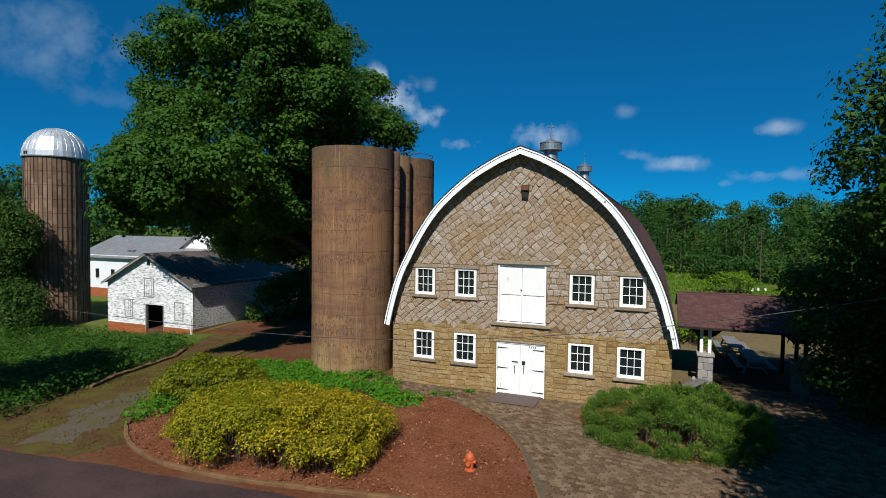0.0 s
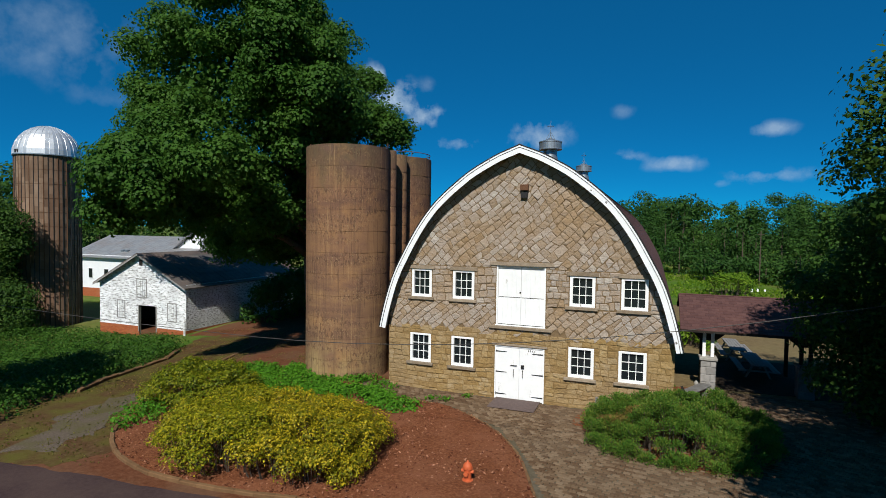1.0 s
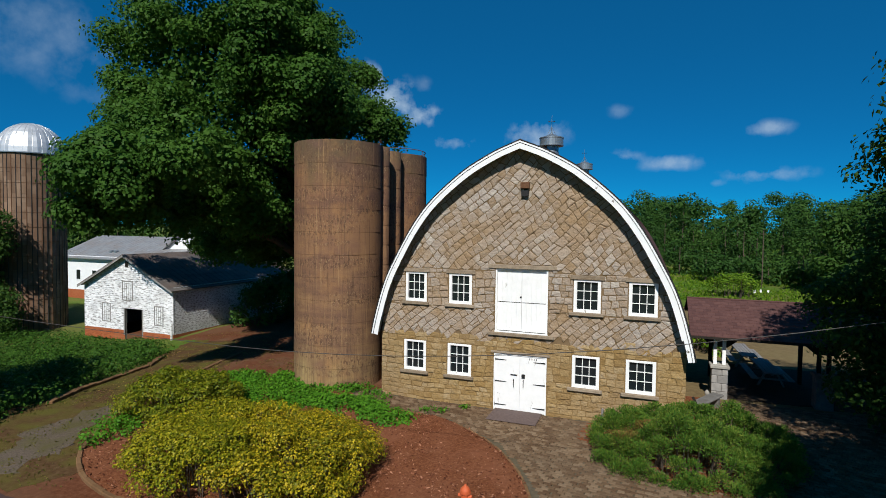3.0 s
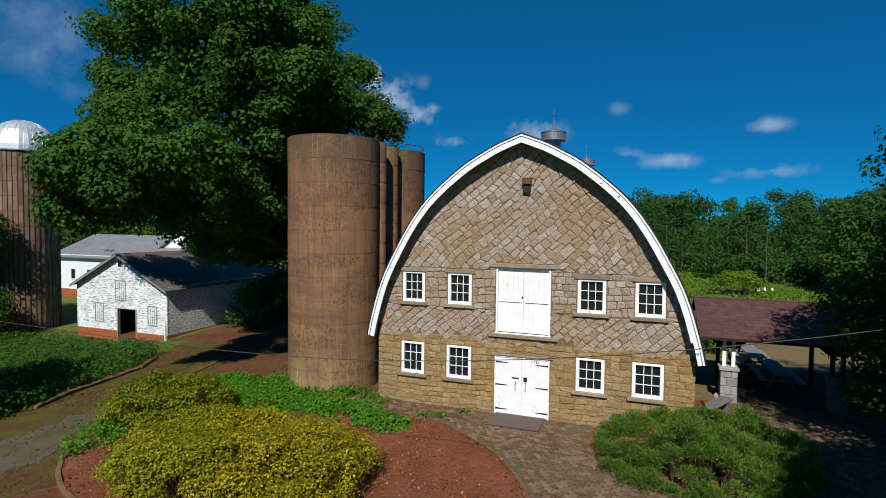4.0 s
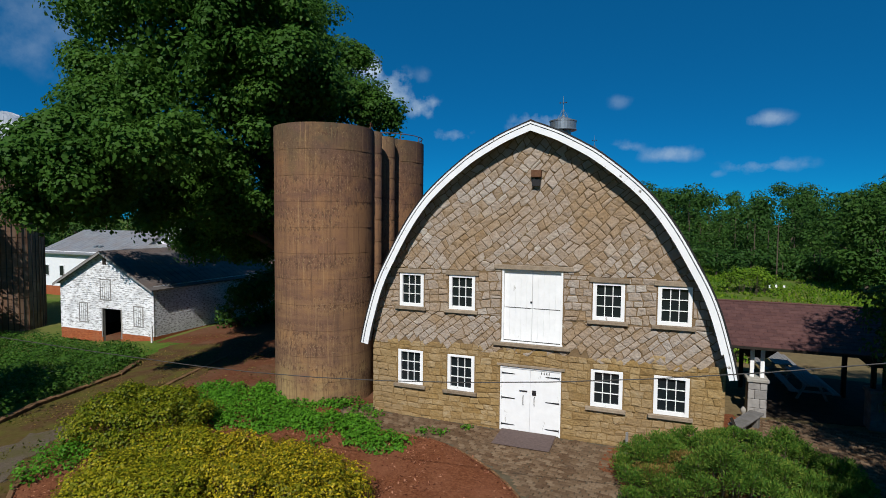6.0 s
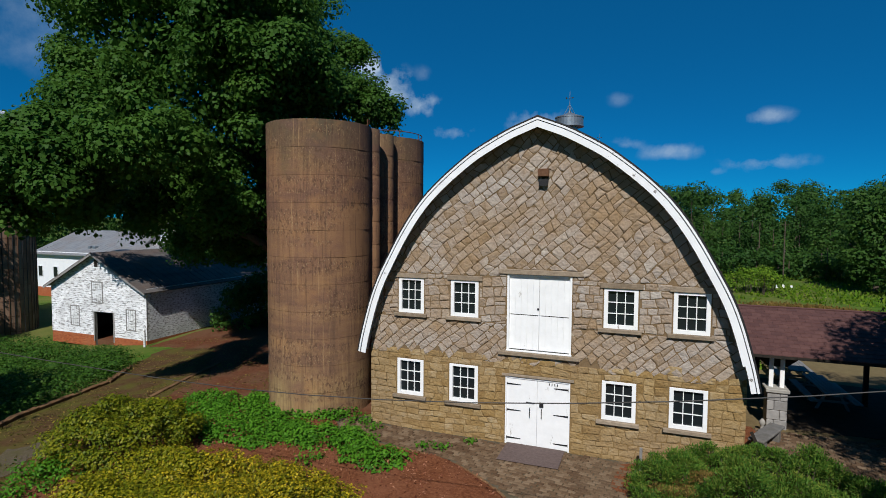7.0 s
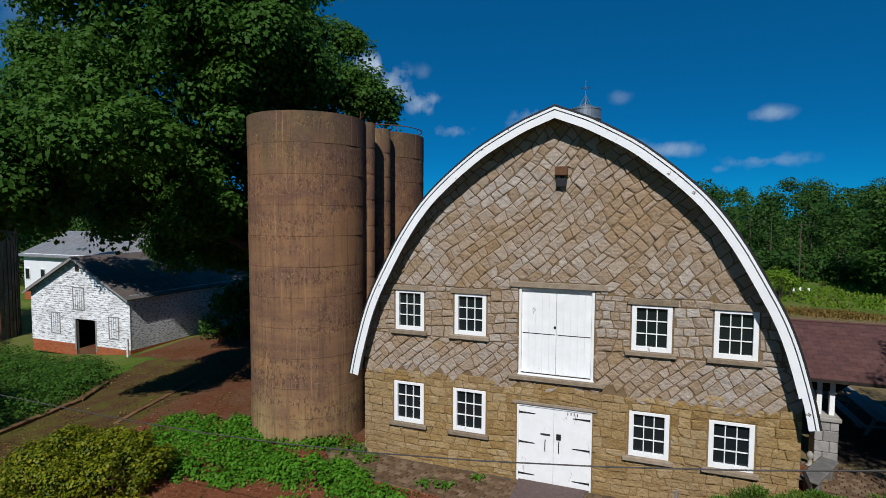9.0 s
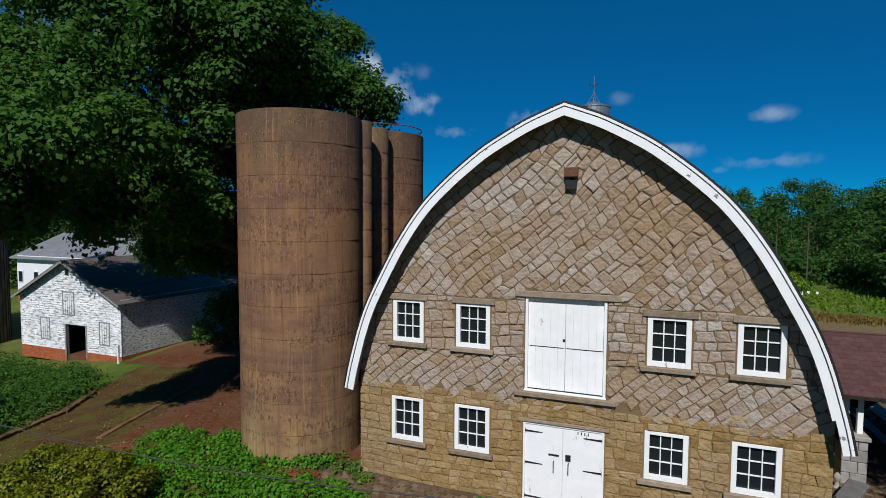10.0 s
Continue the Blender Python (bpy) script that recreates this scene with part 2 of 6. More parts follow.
m_silo = silo_plaster("weathered_silo_plaster", 11.5)
m_silo_dark = material("stained_silo_band", [(0.3, (0.07, 0.045, 0.032)), (0.7, (0.17, 0.11, 0.07))], 2.0, 0.9, bump=0.4, stretch=(1, 1, 0.3))
m_rust = material("rusty_pipe", [(0.3, (0.10, 0.045, 0.022)), (0.7, (0.17, 0.085, 0.045))], 9, 0.85, 0.2, bump=0.2)
m_stave = material("brown_silo_stave", [(0.25, (0.095, 0.058, 0.036)), (0.5, (0.185, 0.120, 0.078)), (0.8, (0.33, 0.24, 0.17))], 1.3, 0.85, bump=0.3, stretch=(1, 1, 0.22), vary="island", vary_amount=0.28, mottle=(0.35, (0.17, 0.085, 0.05), 0.6))
m_clap = material("peeling_white_clapboard", [(0.3, (0.70, 0.71, 0.72)), (0.7, (0.83, 0.83, 0.83))], 3, 0.8, bump=0.3, wear=(4.2, (0.20, 0.19, 0.18), 0.50, 0.60, (0.55, 1, 2.6)), mottle=(0.9, (0.50, 0.50, 0.50), 0.65), vary="island", vary_amount=0.3)
m_greywood = material("grey_bare_wood", [(0.3, (0.13, 0.122, 0.115)), (0.7, (0.33, 0.32, 0.305))], 4, 0.9, bump=0.3, stretch=(6, 6, 0.6))
m_redbrick = material("red_brick", [(0.3, (0.26, 0.064, 0.022)), (0.7, (0.40, 0.122, 0.044))], 5, 0.9, bump=0.4, vary="island", vary_amount=0.4, mottle=(1.0, (0.34, 0.14, 0.07), 0.4))
m_tin = material("grey_tin_roof", [(0.3, (0.24, 0.25, 0.26)), (0.7, (0.36, 0.37, 0.38))], 1.4, 0.5, 0.35, bump=0.05, mottle=(0.6, (0.30, 0.23, 0.18), 0.35))
m_oldtin = material("rusty_tin_roof", [(0.3, (0.075, 0.066, 0.062)), (0.7, (0.16, 0.145, 0.135))], 2, 0.75, 0.2, bump=0.1, stretch=(1, .3, .3), mottle=(0.7, (0.17, 0.10, 0.07), 0.5))
m_housewall = material("white_house_siding", [(0.3, (0.68, 0.70, 0.74)), (0.7, (0.78, 0.79, 0.80))], 2, 0.7, bump=0.1, wear=(1.0, (0.50, 0.48, 0.46), 0.6, 0.75, (1, 1, 2)))
m_grey_stone = material("grey_stone_block", [(0.3, (0.20, 0.19, 0.18)), (0.7, (0.35, 0.33, 0.31))], 4, 0.9, bump=0.4, bump_scale=18, vary="object", vary_amount=0.3)
m_concrete = material("weathered_concrete", [(0.3, (0.24, 0.225, 0.20)), (0.7, (0.38, 0.36, 0.32))], 3, 0.9, bump=0.3)
# concrete of the bench; also the shaded tone of the far piers
m_bench_shaded_pier = material("weathered_concrete_and_shaded_pier", [(0.3, (0.11, 0.105, 0.10)), (0.7, (0.19, 0.18, 0.17))], 4, 0.9, bump=0.3, mottle=(2.5, (0.10, 0.09, 0.07), 0.5))
m_table = material("grey_table_wood", [(0.3, (0.15, 0.145, 0.14)), (0.7, (0.25, 0.24, 0.23))], 5, 0.85, bump=0.2, stretch=(1, 6, 6))
m_bark = material("bark", [(0.3, (0.055, 0.042, 0.03)), (0.7, (0.13, 0.10, 0.075))], 3, 0.95, bump=0.7, stretch=(3, 3, 0.6), bump_dist=0.05)
m_hydrant = material("faded_red_hydrant_paint", [(0.3, (0.42, 0.075, 0.025)), (0.7, (0.55, 0.12, 0.04))], 6, 0.6, bump=0.1)
m_rubber = material("door_mat", [(0.3, (0.085, 0.06, 0.055)), (0.7, (0.14, 0.10, 0.09))], 12, 0.95, bump=0.3)
m_cable = material("cable_sheath", [(0.3, (0.04, 0.036, 0.033)), (0.7, (0.07, 0.064, 0.06))], 6, 0.7, bump=0)
# ground covers
m_ground = material("meadow_grass", [(0.25, (0.036, 0.085, 0.010)), (0.5, (0.066, 0.132, 0.014)), (0.75, (0.115, 0.150, 0.024))], 0.9, 1.0, bump=0.8, bump_scale=22, mottle=(0.10, (0.16, 0.14, 0.045), 0.7), space="World", bump_dist=0.05, spec=0.1)
m_asphalt = material("asphalt", [(0.3, (0.038, 0.023, 0.023)), (0.7, (0.062, 0.039, 0.038))], 8, 0.95, bump=0.4, bump_scale=70, mottle=(0.5, (0.085, 0.056, 0.047), 0.5), space="World", spec=0.1)
m_drive = material("dirt_drive", [(0.25, (0.052, 0.025, 0.011)), (0.5, (0.084, 0.046, 0.020)), (0.75, (0.125, 0.080, 0.040))], 5.5, 1.0, bump=0.8, bump_scale=26, mottle=(0.8, (0.092, 0.088, 0.016), 0.85), space="World", spec=0.1)
m_gravel = material("grey_gravel", [(0.3, (0.070, 0.052, 0.038)), (0.7, (0.150, 0.118, 0.090))], 14, 1.0, bump=0.7, bump_scale=34, mottle=(1.1, (0.085, 0.076, 0.026), 0.8), space="World", spec=0.1)
m_tan = material("tan_yard_gravel", [(0.3, (0.115, 0.082, 0.040)), (0.7, (0.19, 0.140, 0.070))], 3, 1.0, bump=0.5, bump_scale=30, mottle=(0.4, (0.16, 0.13, 0.06), 0.5), space="World", spec=0.1)
# earth with the shade under the shelter mixed into its colour
m_shade_floor = material("shade_darkened_earth", [(0.3, (0.030, 0.021, 0.014)), (0.7, (0.055, 0.040, 0.028))], 4, 1.0, bump=0.4, bump_scale=30, mottle=(0.7, (0.075, 0.055, 0.036), 0.5), space="World", spec=0.1)
m_redsoil = material("red_clay_soil", [(0.25, (0.070, 0.024, 0.011)), (0.5, (0.118, 0.043, 0.020)), (0.75, (0.165, 0.074, 0.040))], 6.0, 1.0, bump=0.9, bump_scale=24, mottle=(0.5, (0.14, 0.085, 0.050), 0.5), space="World", spec=0.1)
m_mulch = material("red_mulch", [(0.25, (0.085, 0.027, 0.011)), (0.5, (0.158, 0.055, 0.024)), (0.75, (0.245, 0.105, 0.050))], 12, 1.0, bump=1.0, bump_scale=26, mottle=(0.7, (0.24, 0.098, 0.052), 0.45), space="World", bump_dist=0.04, spec=0.1)
m_chip = material("mulch_chip", [(0.2, (0.08, 0.024, 0.013)), (0.5, (0.20, 0.07, 0.037)), (0.8, (0.34, 0.16, 0.095))], 3, 1.0, bump=0, vary="island", vary_amount=0.9, spec=0.1)
PAVE = [(0.2, (0.086, 0.049, 0.027)), (0.5, (0.140, 0.089, 0.051)), (0.8, (0.210, 0.146, 0.092))]
m_paver = material("brown_stone_paver", PAVE, 3, 0.92, bump=0.4, bump_scale=24, vary="object", vary_amount=0.55, mottle=(0.6, (0.135, 0.096, 0.062), 0.45), space="World", spec=0.15)
m_paver_i = material("brown_stone_paver_rest", PAVE, 3, 0.92, bump=0.4, bump_scale=24, vary="island", vary_amount=0.55, mottle=(0.6, (0.135, 0.096, 0.062), 0.45), space="World", spec=0.15)
m_joint = material("sandy_joint", [(0.3, (0.075, 0.062, 0.042)), (0.7, (0.14, 0.115, 0.08))], 6, 1.0, bump=0.5, mottle=(1.0, (0.085, 0.068, 0.035), 0.5), space="World", spec=0.1)
m_kerb = material("old_kerb_brick", [(0.3, (0.120, 0.062, 0.026)), (0.7, (0.190, 0.106, 0.048))], 4, 0.95, bump=0.5, vary="object", vary_amount=0.22, space="World")


def leaf_material(name, dark, mid, light, translucent=0.3, big=0.35, each=0.6, rough=0.55, spec=0.12):
    return material(name, [(0.15, dark), (0.5, mid), (0.85, light)], big, rough, bump=0, vary="island", vary_amount=each, space="World", translucent=translucent, spec=spec, detail=3)


m_leaf_oak = leaf_material("broad_tree_leaf", (0.026, 0.076, 0.012), (0.054, 0.128, 0.018), (0.108, 0.208, 0.030), 0.40, each=0.2)
m_leaf_dark = leaf_material("dark_tree_leaf", (0.016, 0.048, 0.010), (0.042, 0.096, 0.015), (0.086, 0.155, 0.024), 0.42)
m_leaf_far = leaf_material("woodland_leaf", (0.016, 0.048, 0.011), (0.034, 0.086, 0.015), (0.072, 0.138, 0.021), 0.3, big=0.055, each=0.22)
m_leaf_gold = leaf_material("golden_shrub_leaf", (0.074, 0.096, 0.004), (0.225, 0.200, 0.007), (0.60, 0.44, 0.020), 0.28, big=0.5, each=0.65, rough=0.5, spec=0.16)
m_leaf_lime = leaf_material("yellow_green_shrub_leaf", (0.068, 0.098, 0.004), (0.205, 0.212, 0.007), (0.44, 0.36, 0.018), 0.3, big=1.0, rough=0.5, spec=0.16)
m_leaf_olive = leaf_material("olive_shrub_leaf", (0.050, 0.088, 0.004), (0.140, 0.166, 0.007), (0.28, 0.265, 0.016), 0.3, big=0.9, rough=0.5, spec=0.16)
m_leaf_cover = leaf_material("ground_cover_leaf", (0.036, 0.120, 0.009), (0.070, 0.205, 0.012), (0.12, 0.29, 0.020), 0.3, big=0.8)
m_leaf_ivy = leaf_material("ivy_leaf", (0.020, 0.064, 0.008), (0.044, 0.112, 0.013), (0.080, 0.162, 0.021), 0.3, big=0.5)
m_leaf_jun = leaf_material("juniper_leaf", (0.030, 0.095, 0.013), (0.084, 0.172, 0.021), (0.215, 0.245, 0.040), 0.3, big=1.1, each=0.45)
m_leaf_grass = leaf_material("dry_grass_blade", (0.105, 0.115, 0.018), (0.155, 0.150, 0.030), (0.22, 0.19, 0.05), 0.5)
m_leaf_straw = leaf_material("straw_blade", (0.13, 0.085, 0.020), (0.19, 0.125, 0.032), (0.26, 0.175, 0.055), 0.3)
m_leaf_field = leaf_material("bright_field_leaf", (0.05, 0.12, 0.008), (0.10, 0.19, 0.012), (0.19, 0.28, 0.022), 0.3)
m_leaf_brown = leaf_material("bronze_leaf", (0.10, 0.072, 0.018), (0.17, 0.118, 0.030), (0.24, 0.17, 0.05), 0.2)


def glass_material():
    mat = bpy.data.materials.new("dark_window_glass")
    mat.use_nodes = True
    b = mat.node_tree.nodes["Principled BSDF"]
    b.inputs["Base Color"].default_value = (0.012, 0.016, 0.018, 1)
    b.inputs["Roughness"].default_value = 0.06
    b.inputs["Specular IOR Level"].default_value = 0.35
    return mat


m_glass = glass_material()


# ---- mesh helpers ----
def thing(name, loc, label, category, group="", kind="", rz=0.0):
    ob = new(name)
    ob.matrix_basis = pose(*loc, 0, 0, rz)
    ob.empty_display_size = 0.3
    return tagged(ob, label, category, group, kind)


def part(name, bm, mat, parent, label="", smooth=False):
    """Links a bmesh as one mesh object under a thing or a part, in the thing's own axes."""
    me = bpy.data.meshes.new(name)
    bm.to_mesh(me)
    bm.free()
    me.materials.append(mat)
    if smooth:
        me.shade_smooth()
    ob = new(name, me)
    ob.parent = parent
    return tagged(ob, label)


def solo(name, bm, mat, label, category, kind="", smooth=False, loc=None):
    ob = part(name, bm, mat, None, "", smooth)
    if loc:
        ob.location = loc
    return tagged(ob, label, category, "", kind)


def box(bm, x0, y0, z0, x1, y1, z1, bevel=0.0):
    v = [bm.verts.new((x, y, z)) for z in (z0, z1) for y in (y0, y1) for x in (x0, x1)]
    fs = [bm.faces.new([v[i] for i in f]) for f in ((0, 2, 3, 1), (4, 5, 7, 6), (0, 1, 5, 4), (2, 6, 7, 3), (0, 4, 6, 2), (1, 3, 7, 5))]
    if bevel:
        es = list({e for f in fs for e in f.edges})
        bmesh.ops.bevel(bm, geom=es, offset=bevel, segments=1, affect="EDGES")
    return bm


def nbox(x0, y0, z0, x1, y1, z1, bevel=0.0):
    return box(bmesh.new(), x0, y0, z0, x1, y1, z1, bevel)


def tube(bm, pts, radii, seg=8, cap=True):
    """A tube through points with a radius at each."""
    pts = [Vector(p) for p in pts]
    rings = []
    for i, p in enumerate(pts):
        d = (pts[min(i + 1, len(pts) - 1)] - pts[max(i - 1, 0)]).normalized()
        a = d.orthogonal().normalized() if abs(d.z) < 0.9 else Vector((1, 0, 0))
        a = (a - d * a.dot(d)).normalized()
        b = d.cross(a)
        rings.append([bm.verts.new(p + radii[i] * (math.cos(k * math.tau / seg) * a + math.sin(k * math.tau / seg) * b)) for k in range(seg)])
    for r0, r1 in zip(rings, rings[1:]):
        for k in range(seg):
            bm.faces.new((r0[k], r0[(k + 1) % seg], r1[(k + 1) % seg], r1[k]))
    if cap:
        bm.faces.new(rings[0][::-1])
        bm.faces.new(rings[-1])
    return bm


def lathe(bm, profile, seg=48, centre=(0, 0), a0=0.0, a1=math.tau):
    """Turns (radius, z) pairs about an upright axis."""
    closed = abs(a1 - a0 - math.tau) < 1e-6
    n = seg if closed else seg + 1
    rings = []
    for r, z in profile:
        rings.append([bm.verts.new((centre[0] + r * math.cos(a0 + (a1 - a0) * k / seg), centre[1] + r * math.sin(a0 + (a1 - a0) * k / seg), z)) for k in range(n)])
    for r0, r1 in zip(rings, rings[1:]):
        for k in range(seg):
            bm.faces.new((r0[k], r0[(k + 1) % n], r1[(k + 1) % n], r1[k]))
    return bm


def prism(bm, poly, y0, y1):
    """An upright slab: a polygon of (x, z) pairs between two depths y."""
    a = [bm.verts.new((x, y0, z)) for x, z in poly]
    b = [bm.verts.new((x, y1, z)) for x, z in poly]
    bm.faces.new(a)
    bm.faces.new(b[::-1])
    for i in range(len(poly)):
        j = (i + 1) % len(poly)
        bm.faces.new((a[j], a[i], b[i], b[j]))
    return bm


def raw_mesh(name, verts, faces, mat):
    me = bpy.data.meshes.new(name)
    me.from_pydata(verts, [], faces)
    me.materials.append(mat)
    return me


def quads(name, v, mat):
    """A mesh of loose quads from an array (n, 4, 3)."""
    n = len(v)
    me = bpy.data.meshes.new(name)
    me.vertices.add(n * 4)
    me.vertices.foreach_set("co", np.ascontiguousarray(v, dtype=np.float32).ravel())
    me.loops.add(n * 4)
    me.loops.foreach_set("vertex_index", np.arange(n * 4, dtype=np.int32))
    me.polygons.add(n)
    me.polygons.foreach_set("loop_start", np.arange(0, n * 4, 4, dtype=np.int32))
    me.update(calc_edges=True)
    me.materials.append(mat)
    return me


rng = np.random.default_rng(7)


def unit(v):
    return v / np.maximum(np.linalg.norm(v, axis=-1, keepdims=True), 1e-9)


def leaf_quads(p, nrm, size, slim=0.55):
    """Pointed leaf quads at p, facing nrm."""
    n = len(p)
    t = unit(np.cross(nrm, rng.normal(size=(n, 3))))
    b = np.cross(nrm, t)
    s = size[:, None]
    return np.stack([p - t * s * 0.5, p + b * s * slim * 0.5 + nrm * s * 0.08, p + t * s * 0.5, p - b * s * slim * 0.5 + nrm * s * 0.08], axis=1)


def puff_leaves(puffs, density, size, up=0.35, inner=0.25, flat=0.75, droop=0.0, slim=0.55):
    """Leaves on the shells of many small clumps (x, y, z, radius): dense on top, thinner beneath."""
    out = []
    for x, y, z, r in puffs:
        n = max(12, int(density * 9.0 * r * r))
        d = unit(rng.normal(size=(n, 3)) + np.array([0, 0, up]))
        rad = r * np.where(rng.random(n) < inner, rng.uniform(0.3, 0.85, n), rng.uniform(0.82, 1.06, n))
        wob = 1 + 0.22 * np.sin(d[:, 0] * 5 + x) * np.sin(d[:, 1] * 5 + y) + 0.12 * np.sin(d[:, 2] * 9 + z)
        p = np.array([x, y, z]) + d * (rad * wob)[:, None] * np.array([1, 1, flat])
        nrm = unit(d * 0.9 + rng.normal(size=(n, 3)) * 0.33 + np.array([0, -0.12, 0.35 - droop]))
        out.append(leaf_quads(p, nrm, size * rng.uniform(0.6, 1.35, n), slim))
    return np.concatenate(out)


def spray_leaves(puffs, density, size):
    """Feathery sprays: narrow blades that point outwards and up from clumps (x, y, z, radius)."""
    out = []
    for x, y, z, r in puffs:
        n = max(12, int(density * 9.0 * r * r))
        d = unit(rng.normal(size=(n, 3)) + np.array([0, 0, 0.7]))
        p = np.array([x, y, z]) + d * (r * rng.uniform(0.35, 1.0, n))[:, None] * np.array([1, 1, .85])
        axis = unit(d + np.array([0.15, 0, 0.55]) + rng.normal(size=(n, 3)) * 0.6)
        side = unit(np.cross(axis, rng.normal(size=(n, 3))))
        s = (size * rng.uniform(0.6, 1.4, n))[:, None]
        out.append(np.stack([p - axis * s * .3, p + side * s * .16, p + axis * s * .7, p - side * s * .16], axis=1))
    return np.concatenate(out)


def crown_puffs(ellipsoids, r_lo, r_hi, spread, seed, bough=0.0):
    """Clump centres over the shells of ellipsoids (x, y, z, rx, ry, rz, count), with some inside; with bough, gathered into leafy boughs of that size."""
    g = np.random.default_rng(seed)
    res = []

    def shell(x, y, z, rx, ry, rz):
        d = unit(g.normal(size=3) + np.array([0, 0, 0.25]))
        k = g.uniform(0.72, 1.02) if g.random() < 0.8 else g.uniform(0.35, 0.7)
        return np.array([x, y, z]) + d * k * np.array([rx, ry, rz]) * (1 + 0.13 * math.sin(3.1 * d[0] + 4.3 * d[2] + seed) + 0.09 * math.sin(7.3 * d[1] - 6.1 * d[2] + seed)), d

    for *shape, count in ellipsoids:
        tries = 0
        mine = []
        if bough:
            heads = []
            for _ in range(600):
                p, d = shell(*shape)
                if all(np.linalg.norm(p - q) > bough * 0.85 for q, _ in heads):
                    heads.append((p, d))
                if len(heads) >= max(2, count // 11):
                    break
            each = math.ceil(count * 0.66 / len(heads))
            for p, d in heads:
                size = bough * g.uniform(0.42, 0.72)
                for _ in range(each):
                    off = unit(g.normal(size=3) + d * 0.5 + np.array([0, -0.15, 0.45])) * size * np.array([1, 1, 0.62]) * g.uniform(0.45, 1.0)
                    q = p + off - np.array(shape[:3])
                    over = np.linalg.norm(q / np.array(shape[3:]))
                    mine.append((*(np.array(shape[:3]) + q * min(1.0, 0.96 / over)), g.uniform(r_lo, r_hi)))
        while len(mine) < count and tries < count * 40:
            tries += 1
            p, d = shell(*shape)
            if all(np.linalg.norm(p - q[:3]) > spread for q in mine):
                mine.append((*p, g.uniform(r_lo, r_hi)))
        res += mine
    return res


def heart_leaves(ellipsoid, density, size):
    """Sparse big leaf sprays inside an ellipsoid of the crown, which close it to the light."""
    x, y, z, rx, ry, rz, _ = ellipsoid
    n = int(density * rx * ry * rz)
    p = np.array([x, y, z]) + unit(rng.normal(size=(n, 3))) * (rng.uniform(0.0, 1.0, n) ** 0.4 * 0.70)[:, None] * np.array([rx, ry, rz])
    return leaf_quads(p, unit(rng.normal(size=(n, 3)) + np.array([0, -0.5, 0.3])), size * rng.uniform(0.6, 1.3, n), 0.7)


def limb_mesh(base, fork, puffs, r0, seed, count=16, reach=6.5):
    """A tapered trunk with limbs that reach into the clumps."""
    g = random.Random(seed)
    bm = bmesh.new()
    base, fork = Vector(base), Vector(fork)
    mid = base.lerp(fork, 0.5) + Vector((g.uniform(-.2, .2), g.uniform(-.2, .2), 0)) * r0
    tube(bm, [base - Vector((0, 0, 0.3)), base + Vector((0, 0, 0.25)), mid, fork], [r0 * 1.5, r0 * 1.08, r0 * 0.88, r0 * 0.75], 12)
    near = [p for p in puffs if p[2] > fork.z + 1.0 and math.hypot(p[0] - fork.x, p[1] - fork.y) < reach] or puffs
    for p in g.sample(near, min(count, len(near))):
        tip = Vector(p[:3])
        start = base.lerp(fork, g.uniform(0.72, 1.0))
        k1 = start.lerp(tip, 0.35) + Vector((g.uniform(-.4, .4), g.uniform(-.4, .4), 0.35))
        k2 = start.lerp(tip, 0.7) + Vector((g.uniform(-.4, .4), g.uniform(-.4, .4), 0.3))
        r = r0 * g.uniform(0.28, 0.5)
        tube(bm, [start, k1, k2, tip], [r, r * 0.7, r * 0.42, r * 0.12], 7)
    return bm


def tree(name, base, fork, ellipsoids, leaf, size, density, label, seed, r0=0.4, puff=(1.2, 1.9), spread=1.3, limbs=18, up=0.35, slim=0.55, flat=0.75, bough=0.0, reach=6.5, heart=0.0):
    t = thing(name, base, label, "tree")
    local = [(x - base[0], y - base[1], z - base[2], *r) for x, y, z, *r in ellipsoids]
    puffs = crown_puffs(local, *puff, spread, seed, bough)
    part("trunk", limb_mesh((0, 0, 0), [f - b for f, b in zip(fork, base)], puffs, r0, seed, limbs, reach), m_bark, t, smooth=True)
    leaves = puff_leaves(puffs, density, size, up, slim=slim, flat=flat)
    if heart:
        leaves = np.concatenate([leaves] + [heart_leaves(e, heart, size * 1.5) for e in local])
    crown = new("crown", quads("crown", leaves, leaf))
    crown.parent = t
    return t


def smoothstep(a, b, x):
    u = min(1.0, max(0.0, (x - a) / (b - a)))
    return u * u * (3 - 2 * u)


def gz(x, y):
    """Height of the ground: level by the barn, falling to the west, a low bank at the barn's east corner."""
    z = -2.9 * smoothstep(-11, -44, x) * (smoothstep(-13, -2, y) * 0.75 + 0.25)
    z += 0.42 * smoothstep(3.0, 6.6, x) * smoothstep(-4.5, -0.5, y) * (1 - smoothstep(20, 45, y))
    far = math.hypot(x, y + 10)
    deep = 0.93 * y - 0.37 * x
    if deep > 12:      # the land behind the barn rises gently
        z += 0.036 * (min(deep, 110) - 12) * smoothstep(12, 24, deep)
    return z - 1.2 * smoothstep(60, 160, far)


# ---- ground ----
def axis_steps(bounds):
    vals = []
    for a, b, n in bounds:
        vals += [a + (b - a) * i / n for i in range(n)]
    return vals + [bounds[-1][1]]


